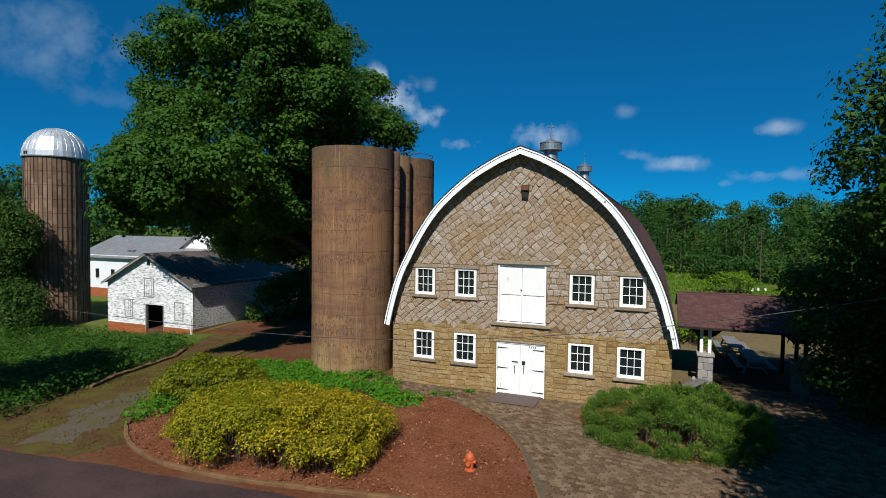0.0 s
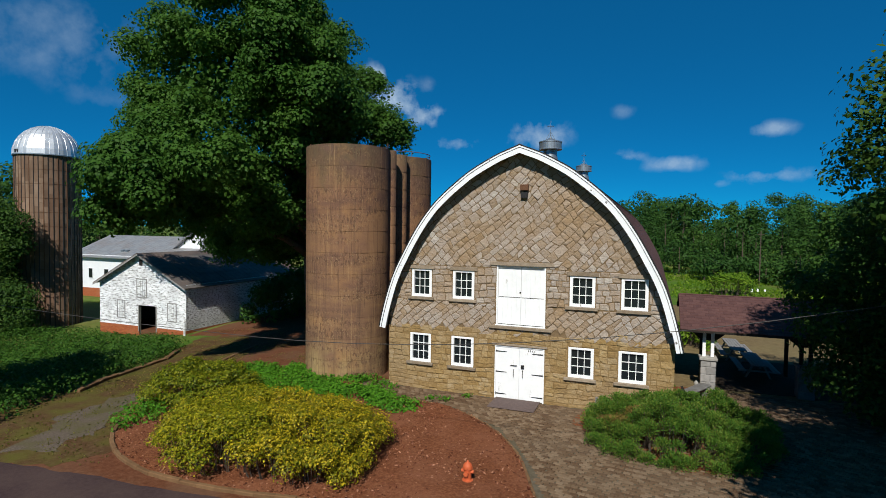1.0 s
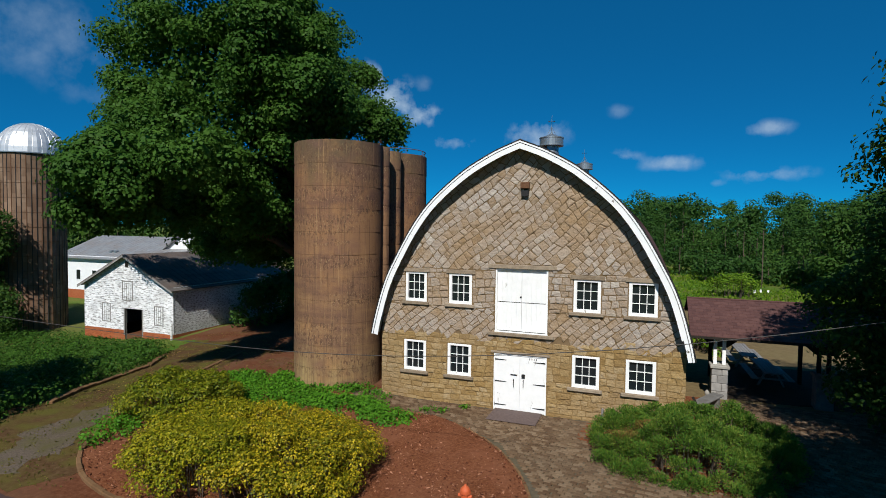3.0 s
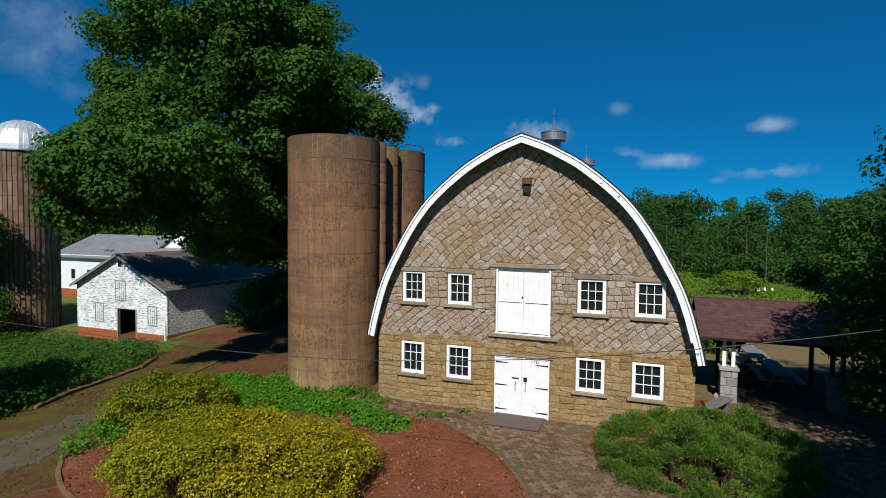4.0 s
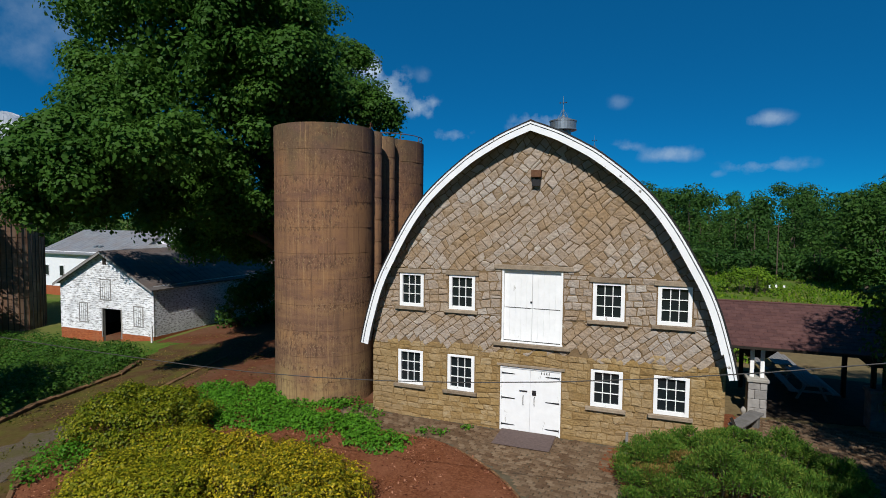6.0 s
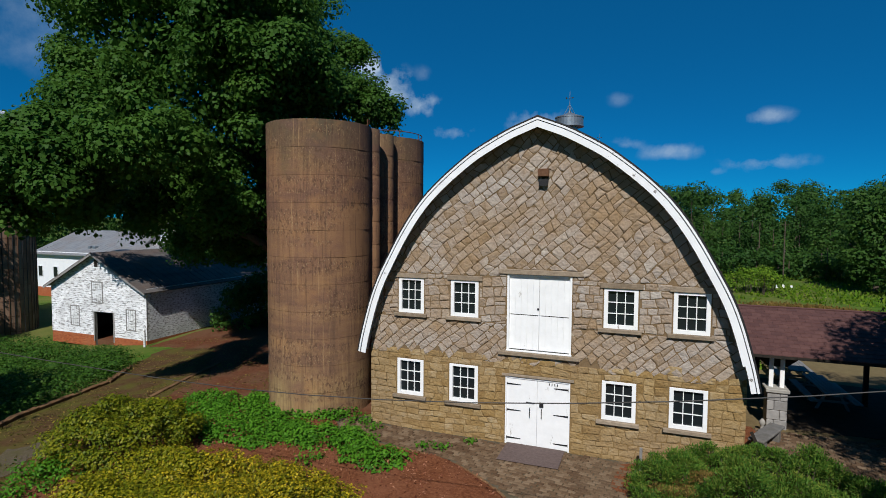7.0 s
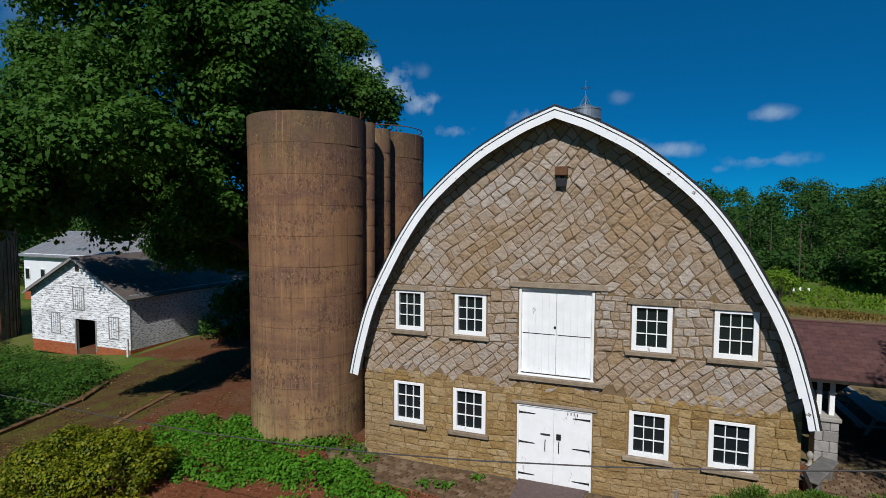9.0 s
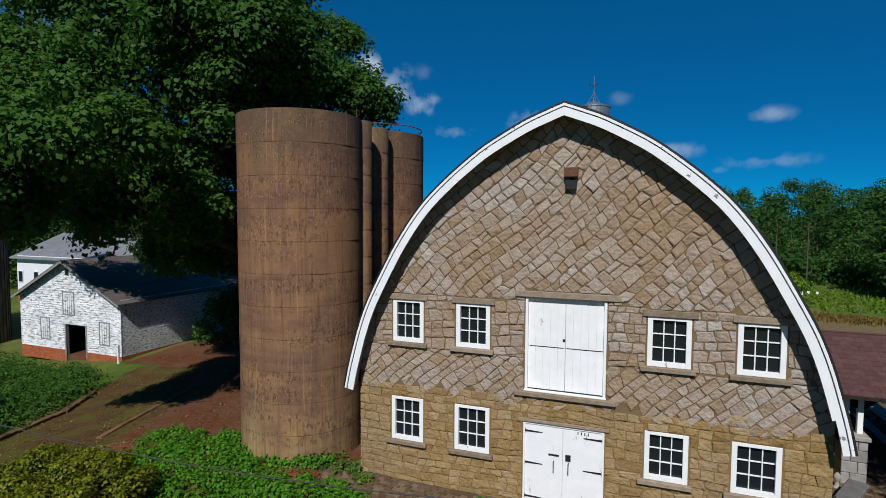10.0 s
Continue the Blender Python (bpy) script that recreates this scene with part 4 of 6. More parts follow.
# ---- silos ----
def ring_silo(name, centre, R, H, base, chute, label, rail_from, rail_to):
    s = thing(name, (centre[0], centre[1], base), label, "silo", "plastered silos beside the barn")
    tall = H - base
    rings = 10
    foot = tall - 1.04 * rings
    joints = [0.0] + [foot + 1.04 * k for k in range(rings + 1)]
    for i, (z0, z1) in enumerate(zip(joints, joints[1:])):
        g = random.Random(i * 7 + len(name))
        r = R + g.uniform(-0.002, 0.002)
        bm = bmesh.new()
        lathe(bm, [(r - 0.001, z0), (r + 0.004, z0 + 0.012), (r + 0.004, z0 + 0.035), (r, z0 + 0.12), (r, z1 - 0.02), (r - 0.001, z1)], 72)
        for v in bm.verts:
            k2 = 1 + 0.006 * noise.noise((v.co.x * 1.5, v.co.y * 1.5, v.co.z * 2 + i))
            v.co.x *= k2
            v.co.y *= k2
        part("ring", bm, m_silo, s, smooth=True)
    part("inner_wall", lathe(bmesh.new(), [(R - 0.04, 0), (R - 0.04, H - base - 0.01), (R - 0.22, H - base - 0.01), (R - 0.22, 1.0), (0, 1.0)], 48), m_silo_dark, s)
    bm = bmesh.new()
    zt = H - base + 0.28
    pts = [((R - 0.08) * math.cos(a), (R - 0.08) * math.sin(a)) for a in np.linspace(rail_from, rail_to, 26)]
    tube(bm, [(x, y, zt) for x, y in pts], [0.022] * 26, 6)
    part("rail", bm, m_rust, s, "rusty pipe rail")
    for x, y in pts[::5]:
        part("rail_post", tube(bmesh.new(), [(x, y, zt - 0.3), (x, y, zt)], [0.018, 0.018], 6), m_rust, s)
    cx, cy, cr, ct = chute
    bm = bmesh.new()
    zs = np.linspace(0, ct - base, 13)
    prof = []
    for a, b in zip(zs, zs[1:]):
        prof += [(cr - 0.01, a), (cr + 0.008, a + 0.03), (cr, a + 0.06), (cr, b - 0.02)]
    prof += [(cr - 0.02, zs[-1]), (0, zs[-1] + 0.1)]
    lathe(bm, prof, 32, (cx - centre[0], cy - centre[1]))
    part("chute", bm, m_silo, s, "half-round plastered unloading chute", smooth=True)
    return s


ring_silo("silo", (-9.32, 1.32), 2.11, 11.4, -0.12, (-7.72, 2.42, 0.52, 11.4), "brown plastered round silo with raised ring joints", 0.2, 3.4)
ring_silo("silo", (-9.1, 6.3), 2.11, 11.45, -0.12, (-8.02, 4.02, 0.66, 11.4), "second brown plastered silo standing behind the first", -1.3, 1.9)


def stave_silo():
    cx, cy, R = -48.97, 11.97, 2.62
    base = gz(cx, cy) - 0.2
    top = 13.75 - base
    s = thing("stave_silo", (cx, cy, base), "tall brown stave silo with a ribbed silver dome", "silo")
    n = 44
    bm = bmesh.new()
    for k in range(n):
        a0, a1 = k * math.tau / n, (k + 1) * math.tau / n
        z = 0.0
        row = 0
        while z < top:
            h = 0.76 if row or k % 2 else 0.38
            z1 = min(top, z + h)
            v = [bm.verts.new((r * math.cos(a), r * math.sin(a), zz)) for r, a, zz in
                 ((R, a0 + .012, z + .006), (R, a1 - .012, z + .006), (R, a1 - .012, z1 - .006), (R, a0 + .012, z1 - .006),
                  (R - .04, a0, z), (R - .04, a1, z), (R - .04, a1, z1), (R - .04, a0, z1))]
            for f in ((0, 1, 2, 3), (4, 5, 1, 0), (5, 6, 2, 1), (6, 7, 3, 2), (7, 4, 0, 3)):
                bm.faces.new([v[i] for i in f])
            z = z1
            row += 1
    tagged(part("stave_wall", bm, m_stave, s, "vertical brown silo staves"), kind="stuff")
    for k in range(n):
        a = k * math.tau / n
        part("rib", tube(bmesh.new(), [((R + .015) * math.cos(a), (R + .015) * math.sin(a), 0), ((R + .015) * math.cos(a), (R + .015) * math.sin(a), top)], [0.032, 0.032], 5), m_iron if k % 3 else m_rust, s)
    for i in range(13):
        z = 0.4 + i * (top - 0.5) / 12
        part("hoop", lathe(bmesh.new(), [(R + .0, z - .012), (R + .028, z - .012), (R + .028, z + .012), (R, z + .012)], 44), m_rust, s, "rusty iron hoop")
    bm = bmesh.new()
    m = 48
    rings = []
    for j in range(10):
        t = j / 9 * math.pi / 2
        rings.append([((R + 0.12) * math.cos(t) * (1 + (0.012 if k % 2 else 0)), top + 2.9 * math.sin(t), k * math.tau / m) for k in range(m)])
    vs = [[bm.verts.new((r * math.cos(a), r * math.sin(a), z)) for r, z, a in ring] for ring in rings[:-1]]
    tip = bm.verts.new((0, 0, top + 2.91))
    for r0, r1 in zip(vs, vs[1:]):
        for k in range(m):
            bm.faces.new((r0[k], r0[(k + 1) % m], r1[(k + 1) % m], r1[k]))
    for k in range(m):
        bm.faces.new((vs[-1][k], vs[-1][(k + 1) % m], tip))
    dome = part("dome", bm, m_dome, s, "silver sheet-metal dome with radial ribs")
    for k in range(0, m, 2):
        a = k * math.tau / m
        pts = [((R + 0.13) * math.cos(t) * math.cos(a), (R + 0.13) * math.cos(t) * math.sin(a), top + 2.91 * math.sin(t)) for t in np.linspace(0, 1.5, 8)]
        part("dome_rib", tube(bmesh.new(), pts, [0.022] * 8, 4), m_dome, dome)
    part("eave_ring", lathe(bmesh.new(), [(R + .02, top - .08), (R + .15, top - .08), (R + .15, top + .02), (R + .02, top + .02)], 44), m_zinc, s)
    part("hatch", nbox(-0.35, -R - 0.12, top + 0.05, 0.2, -R + 0.2, top + 0.4, 0.02), m_iron, s, "dark dome hatch")
    part("chute", lathe(bmesh.new(), [(0.32, 0), (0.32, top + 0.2), (0, top + .3)], 18, (-R - 0.2, -0.5)), m_zinc, s, "narrow metal chute")


stave_silo()


# ---- old clapboard barn ----
def clap_gable(bm, x0, x1, z0, eave, apex_x, apex_z, y, h=0.16, holes=()):
    """Lapped boards across a gable wall facing -y."""
    z = z0
    while z < apex_z - 0.05:
        def lim(zz):
            if zz <= eave:
                return x0, x1
            k = (zz - eave) / (apex_z - eave)
            return x0 + (apex_x - x0) * k, x1 + (apex_x - x1) * k
        zt = min(z + h, apex_z - 0.02)
        a0, b0 = lim(z)
        a1, b1 = lim(zt)
        segs = [(a0, a1, b0, b1)]
        for hx0, hz0, hx1, hz1 in holes:
            if hz0 < (z + zt) / 2 < hz1:
                nxt = []
                for p0, p1, q0, q1 in segs:
                    if p0 < hx0 and q0 > hx1:
                        nxt += [(p0, p1, hx0, hx0), (hx1, hx1, q0, q1)]
                    else:
                        nxt.append((p0, p1, q0, q1))
                segs = nxt
        for p0, p1, q0, q1 in segs:
            cuts = [0, 1] if q0 - p0 < 3 else [0, random.uniform(.3, .7), 1]
            for c, d in zip(cuts, cuts[1:]):
                w = [(p0 + (q0 - p0) * c, y - 0.048, z), (p0 + (q0 - p0) * d - 0.004, y - 0.048, z), (p1 + (q1 - p1) * d - 0.004, y - 0.008, zt + 0.01), (p1 + (q1 - p1) * c, y - 0.008, zt + 0.01)]
                v = [bm.verts.new(p) for p in w] + [bm.verts.new((p[0], y, p[2])) for p in w]
                for f in ((0, 1, 2, 3), (4, 0, 3, 7), (1, 5, 6, 2), (5, 1, 0, 4)):
                    bm.faces.new([v[i] for i in f])
        z += h


def old_barn():
    x0, x1, y0, y1 = -40.85, -30.35, 10.0, 25.0
    base, eave, ax, az = -2.75, 1.95, -35.6, 4.6
    b = thing("old_barn", (-1.37, 0.2, 0.55), "old white clapboard barn with peeling paint and a rusty tin roof", "barn")
    b.scale = (0.945, 1.03, 0.957)
    hole = (-35.9, -2.3, -33.85, 0.02)
    sill = -1.86
    bm = bmesh.new()
    for p in ([(x0, base), (hole[0], base), (hole[0], eave), (x0, eave)], [(hole[2], base), (x1, base), (x1, eave), (hole[2], eave)], [(hole[0], hole[3]), (hole[2], hole[3]), (hole[2], eave), (hole[0], eave)],
              [(x0, eave), (x1, eave), (ax, az)]):
        prism(bm, p, y0, y0 + 0.15)
    part("front_wall", bm, m_greywood, b)
    bm = bmesh.new()
    clap_gable(bm, x0 - .02, x1 + .02, sill, eave, ax, az, y0, 0.17, [hole, (-38.6, -1.2, -37.7, 0.3), (-36.1, 0.75, -35.0, 2.3), (-32.4, -1.15, -31.5, 0.35), (-35.85, 3.5, -35.4, 4.05)])
    part("siding", bm, m_clap, b, "lapped white boards with bare grey patches")
    for (p0, p1) in ((x0 - .03, hole[0]), (hole[2], x1 + .03)):
        bm = bmesh.new()
        z, r = base, 0
        while z < sill - 0.02:
            x = p0 - (0.11 if r % 2 else 0)
            while x < p1 - 0.02:
                a, c = max(x, p0), min(x + 0.215, p1)
                if c - a > 0.02:
                    box(bm, a, y0 - 0.05, z, c, y0 + 0.0, min(z + 0.068, sill))
                x += 0.225
            z += 0.078
            r += 1
        part("brick_base", bm, m_redbrick, b, "red brick foundation")
    # sides and back
    for xs, s in ((x1, 1), (x0, -1)):
        bm = bmesh.new()
        z = sill
        while z < eave:
            v = [bm.verts.new(p) for p in ((xs + s * .035, y0, z), (xs + s * .035, y1, z), (xs + s * .008, y1, z + 0.18), (xs + s * .008, y0, z + 0.18))]
            bm.faces.new(v if s > 0 else v[::-1])
            w = [bm.verts.new(p) for p in ((xs, y0, z), (xs, y1, z), (xs + s * .035, y1, z), (xs + s * .035, y0, z))]
            bm.faces.new(w)
            z += 0.17
        part("side_siding", bm, m_clap, b, "lapped white boards")
        a, c = sorted((xs, xs - s * 0.15))
        part("side_wall", nbox(a, y0 + .15, base, c, y1, eave), m_greywood, b)
        a, c = sorted((xs + s * 0.03, xs))
        part("side_foundation", nbox(a, y0, base, c, y1, sill), m_redbrick, b)
    part("back_wall", prism(bmesh.new(), [(x0 + .15, base), (x1 - .15, base), (x1 - .15, eave), (ax, az), (x0 + .15, eave)], y1 - .15, y1), m_greywood, b)
    part("floor", nbox(x0 + .15, y0 + .15, base, x1 - .15, y1 - .15, -2.25), m_redsoil, b)
    # roof of seamed tin sheets
    for ex, s in ((x1, 1), (x0, -1)):
        run, rise = abs(ex - ax), az - eave
        over = 0.38
        ox, oz = ex + s * over, eave - over * rise / run
        slope = part("roof_slope", prism(bmesh.new(), [(ax, az + .06), (ox, oz + .06), (ox, oz), (ax, az)] if s > 0 else [(ox, oz + .06), (ax, az + .06), (ax, az), (ox, oz)], y0 - .45, y1 + .3), m_oldtin, b, "rusty grey tin roof slope")
        yy = y0 - .42
        while yy < y1 + .3:
            part("seam", tube(bmesh.new(), [(ax, yy, az + .065), (ox, yy, oz + .065)], [0.022, 0.022], 4), m_oldtin, slope)
            yy += 0.62
        part("rake_board", prism(bmesh.new(), [(ax, az), (ox, oz), (ox, oz - .16), (ax, az - .17)] if s > 0 else [(ox, oz), (ax, az), (ax, az - .17), (ox, oz - .16)], y0 - .46, y0 - .42), m_greywood, b, "grey weathered rake board")
    part("corner_board", nbox(x1 - .06, y0 - .045, sill, x1 + .045, y0 + .0, eave), m_clap, b)
    part("corner_board", nbox(x0 - .045, y0 - .045, sill, x0 + .06, y0 + .0, eave), m_clap, b)
    # openings
    fr = part("doorway", nbox(hole[0] - .12, y0 - .06, hole[3], hole[2] + .12, y0 + .02, hole[3] + .16), m_clap, b, "open dark doorway with a white board frame")
    for a in (hole[0] - .12, hole[2]):
        part("jamb", nbox(a, y0 - .06, -2.3, a + .12, y0 + .02, hole[3]), m_greywood, fr)
    for nm, (a, c, d, e), boards in (("window_shutter", (-38.6, -1.2, -37.7, 0.3), 4), ("loft_shutter", (-36.1, 0.75, -35.0, 2.3), 5), ("window_shutter", (-32.4, -1.15, -31.5, 0.35), 4)):
        sh = part(nm, nbox(a, y0 - .02, c, d, y0, e), m_darkwood_shade, b, "weathered white board shutter in a grey frame")
        w = (d - a) / boards
        for i in range(boards):
            part("board", nbox(a + i * w + .020, y0 - .045, c, a + (i + 1) * w - .020, y0 - .02, e), m_clap, sh)
        for bx in ((a - .08, c - .08, a, e + .08), (d, c - .08, d + .08, e + .08), (a, e, d, e + .08), (a, c - .08, d, c)):
            part("frame", nbox(bx[0], y0 - .055, bx[1], bx[2], y0 - .005, bx[3]), m_greywood, sh)
    part("gable_vent", nbox(-35.83, y0 - .03, 3.52, -35.42, y0 + .0, 4.03), m_darkwood_shade, b, "small dark vent opening")
    p = solo("marker_post", nbox(-.06, -.06, 0, .06, .06, 1.25, .01), m_clap, "short white wooden post beside the old barn", "post", loc=(-29.6, 9.9, gz(-29.6, 9.9)))


old_barn()


# ---- white farmhouse behind ----
def farmhouse():
    x0, x1, y0, half = -65.7, -46.5, 24.0, 6.6
    base, eave, ridge = -4.0, 2.5, 4.85
    h = thing("farm_building", (-3.3, 0.5, 1.15), "long white farm building with a pale tin roof and brick base", "building")
    h.scale = (0.922, 1.0, 0.97)
    part("wall", nbox(x0, y0, -1.85, x1, y0 + 2 * half, eave - .05), m_housewall, h, "white board wall")
    part("brick_base", nbox(x0 - .04, y0 - .04, base, x1 + .04, y0 + 2 * half + .04, -1.85), m_redbrick, h, "orange-red brick foundation")
    yr = y0 + half
    for a, b in ((y0 - .5, yr), (y0 + 2 * half + .5, yr)):
        bm = bmesh.new()
        ez = eave - .3
        v = [bm.verts.new(p) for p in ((x0 - .7, a, ez), (x1 + .6, a, ez), (x1 + .6, b, ridge), (x0 - 2.2, b, ridge), (x0 - .7, a, ez - .08), (x1 + .6, a, ez - .08), (x1 + .6, b, ridge - .08), (x0 - 2.2, b, ridge - .08))]
        for f in ((0, 1, 2, 3), (7, 6, 5, 4), (0, 4, 5, 1), (1, 5, 6, 2), (3, 2, 6, 7), (0, 3, 7, 4)):
            bm.faces.new([v[i] for i in f])
        slope = part("roof_slope", bm, m_tin, h, "pale grey tin roof slope")
        x = x0 - .6
        while x < x1 + .6:
            part("seam", tube(bmesh.new(), [(x, a, ez + .01), (x, b, ridge + .01)], [.02, .02], 4), m_tin, slope)
            x += 0.75
    for x in (x0 + .04, x1 - .04):
        bm = bmesh.new()
        v = [bm.verts.new(p) for p in ((x, y0, eave - .05), (x, y0 + 2 * half, eave - .05), (x, yr, ridge - .1))]
        bm.faces.new(v)
        part("gable", bm, m_housewall, h)
    x = x0 - .4
    while x < x1:
        part("rafter_tail", nbox(x, y0 - .42, eave - .34, x + .07, y0, eave - .24), m_greywood, h)
        x += 0.6
    for x in (-65.4, -62.6, -59.6, -56.6):
        w = part("window", nbox(x, y0 - .02, -0.55, x + .75, y0 + .02, 0.65), m_glass, h, "small dark window in a white frame")
        for bx in ((x - .1, -.65, x, .75), (x + .75, -.65, x + .85, .75), (x, .65, x + .75, .75), (x, -.65, x + .75, -.55)):
            part("frame", nbox(bx[0], y0 - .05, bx[1], bx[2], y0, bx[3]), m_housewall, w)
    for x in (-58.2, -57.4):
        part("roof_vent", nbox(x, y0 + 1.2, 2.3, x + .4, y0 + 1.7, 3.15, .03), m_zinc, h, "small metal roof vent")
    # cross wing with a higher roof
    wx0, wx1, wy0, we, wr = -50.3, -41.8, 27.0, 3.4, 6.2
    mid = (wx0 + wx1) / 2
    part("wing_wall", prism(bmesh.new(), [(wx0, base), (wx1, base), (wx1, we), (mid, wr), (wx0, we)], wy0, wy0 + 12), m_housewall, h)
    for e in (wx0 - .4, wx1 + .4):
        pts = [(mid, wr + .1), (e, we - .1), (e, we - .2), (mid, wr)]
        part("wing_roof", prism(bmesh.new(), pts if e > mid else pts[::-1], wy0 - .4, wy0 + 12.4), m_tin, h, "pale tin roof of the cross wing")


farmhouse()


# ---- picnic shelter ----
def shelter():
    s = thing("picnic_shelter", (0, 0, 0), "open picnic shelter with a maroon shingle roof on stone piers", "shelter")
    x0, x1, yf, yr, yb, ze, zr = 6.55, 17.0, 3.4, 6.2, 7.9, 3.10, 4.36
    zb0 = 3.70
    for a, b, nm, ze0 in ((yf, yr, "front", ze), (yb, yr, "back", zb0)):
        n = 13 if nm == "front" else 7
        bm = bmesh.new()
        for i in range(n):
            ya, yb2 = a + (b - a) * i / n, a + (b - a) * (i + 1) / n
            za, zb = ze0 + (zr - ze0) * i / n, ze0 + (zr - ze0) * (i + 1) / n
            x = x0 - (0.15 if i % 2 else 0)
            while x < x1:
                p0, p1 = max(x, x0), min(x + 0.31, x1)
                if p1 - p0 > 0.02:
                    v = [bm.verts.new(p) for p in ((p0 + .003, ya, za + .03), (p1 - .003, ya, za + .03), (p1 - .003, yb2, zb + .012), (p0 + .003, yb2, zb + .012), (p0 + .003, ya, za), (p1 - .003, ya, za))]
                    bm.faces.new((v[0], v[1], v[2], v[3]) if nm == "front" else (v[3], v[2], v[1], v[0]))
                    bm.faces.new((v[4], v[5], v[1], v[0]))
                x += 0.31
        part("shingles", bm, m_roof, s, "rows of maroon shingles")
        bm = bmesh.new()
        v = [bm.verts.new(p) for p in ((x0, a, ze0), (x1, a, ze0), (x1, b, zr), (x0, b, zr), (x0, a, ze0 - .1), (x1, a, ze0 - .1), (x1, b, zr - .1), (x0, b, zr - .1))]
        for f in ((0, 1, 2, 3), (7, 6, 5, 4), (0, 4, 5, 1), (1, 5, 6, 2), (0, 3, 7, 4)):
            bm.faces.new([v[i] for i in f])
        # deck and beams near black, the shade below the roof in their colour
        part("roof_deck", bm, m_darkwood_shade, s)
    part("ridge_cap", tube(bmesh.new(), [(x0, yr, zr + .02), (x1, yr, zr + .02)], [.05, .05], 6), m_roof, s)
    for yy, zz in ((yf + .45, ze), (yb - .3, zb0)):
        part("beam", nbox(x0, yy - .1, zz - .12, x1, yy + .1, zz + .02), m_darkwood_shade, s, "timber beam coloured near black for roof shade")
    for x in (7.75, 11.5, 15.2):
        part("back_post", nbox(x - .08, yb - .38, gz(x, yb) - .2, x + .08, yb - .22, zb0 - .1, .01), m_darkwood_shade, s, "slender dark back post")
        for yy in (yf + .6,):
            zb = gz(x, yy)
            # piers, caps and posts beyond x = 9 have deep shade in their colour
            pier = part("pier", nbox(x - .27, yy - .27, zb - .3, x + .27, yy + .27, 1.72), m_grey_stone if x < 9 else m_bench_shaded_pier, s, "grey stone block pier")
            zz, k = zb, 0
            while zz < 1.68:
                hgt = min(0.34, 1.72 - zz)
                split = 0.08 if k % 2 else -0.1
                for a, b in ((-.31, split - .008), (split + .008, .31)):
                    part("block", nbox(x + a, yy - .31, zz + .006, x + b, yy + .31, zz + hgt - .006, .015), m_grey_stone if x < 9 else m_bench_shaded_pier, pier)
                zz += hgt
                k += 1
            part("cap", nbox(x - .37, yy - .37, 1.72, x + .37, yy + .37, 1.86, .025), m_concrete if x < 9 else m_bench_shaded_pier, pier, "concrete cap, pale on the first pier, shade-dark beyond")
            for dx in (-.17, .17):
                part("post", nbox(x + dx - .07, yy - .07, 1.86, x + dx + .07, yy + .07, ze + .02, .006), m_white if x < 9 else m_darkwood_shade, s, "short white post" if x < 9 else "short post coloured dark for shade")
            part("bracket", prism(bmesh.new(), [(x - .75, ze - .12), (x + .75, ze - .12), (x + .3, ze - .5), (x - .3, ze - .5)], yy - .05, yy + .05), m_darkwood_shade, s)


shelter()


def picnic_table(x, y, rz, length=2.4):
    t = thing("picnic_table", (x, y, gz(x, y)), "grey wooden picnic table with attached benches", "table", "picnic tables under the shelter", rz=rz)
    for i in range(5):
        part("top_board", nbox(-.37 + i * .15, -length / 2, .70, -.23 + i * .15, length / 2, .745, .006), m_table, t)
    for sx in (-1, 1):
        for k in range(2):
            a = sx * .72 - .15 + k * .15
            part("bench_board", nbox(a, -length / 2, .42, a + .14, length / 2, .46, .006), m_table, t)
    for yy in (-length * .35, length * .35):
        part("cross_beam", nbox(-.86, yy - .04, .34, .86, yy, .42), m_table, t)
        part("top_beam", nbox(-.37, yy - .04, .62, .37, yy, .70), m_table, t)
        for sx in (-1, 1):
            part("leg", tube(bmesh.new(), [(sx * .55, yy + .03, 0), (sx * .22, yy + .03, .68)], [.06, .06], 4), m_table, t)
    return t


picnic_table(10.15, 7.7, 2, 3.0)
picnic_table(9.7, 11.3, 2, 3.4)

bench = thing("stone_bench", (7.15, 1.95, gz(7.15, 1.95)), "grey concrete slab bench on two block legs", "bench", rz=62)
part("seat", nbox(-.98, -.24, .40, .98, .24, .50, .03), m_bench_shaded_pier, bench)
for sx in (-.62, .62):
    part("leg", nbox(sx - .1, -.19, 0, sx + .1, .19, .40, .02), m_bench_shaded_pier, bench)

solo("garden_ornament", lathe(bmesh.new(), [(0.13, 0), (0.13, 0.05), (0.06, 0.08), (0.05, 0.22), (0.10, 0.30), (0.09, 0.38), (0.03, 0.46), (0.0, 0.47)], 14), m_concrete, "small weathered concrete garden ornament beside the pier", "ornament",
     loc=(7.25, 3.3, gz(7.25, 3.3)), smooth=True)
plank = solo("leaning_plank", nbox(-.05, -.02, 0, .05, .02, .8, .005), m_darkwood_shade, "dark narrow board leaning at the barn corner", "board", loc=(6.88, 1.1, gz(6.88, 1.1)))
plank.rotation_euler = (radians(4), radians(-24), 0)
for x, y, h in ((3.35, -0.55, 0.75), (6.25, -0.6, 0.85)):
    solo("garden_stake", tube(bmesh.new(), [(0, 0, 0), (0.01, 0, h)], [.05, .045], 7), m_greywood, "short weathered wooden stake by the barn wall", "stake", loc=(x, y, gz(x, y)))


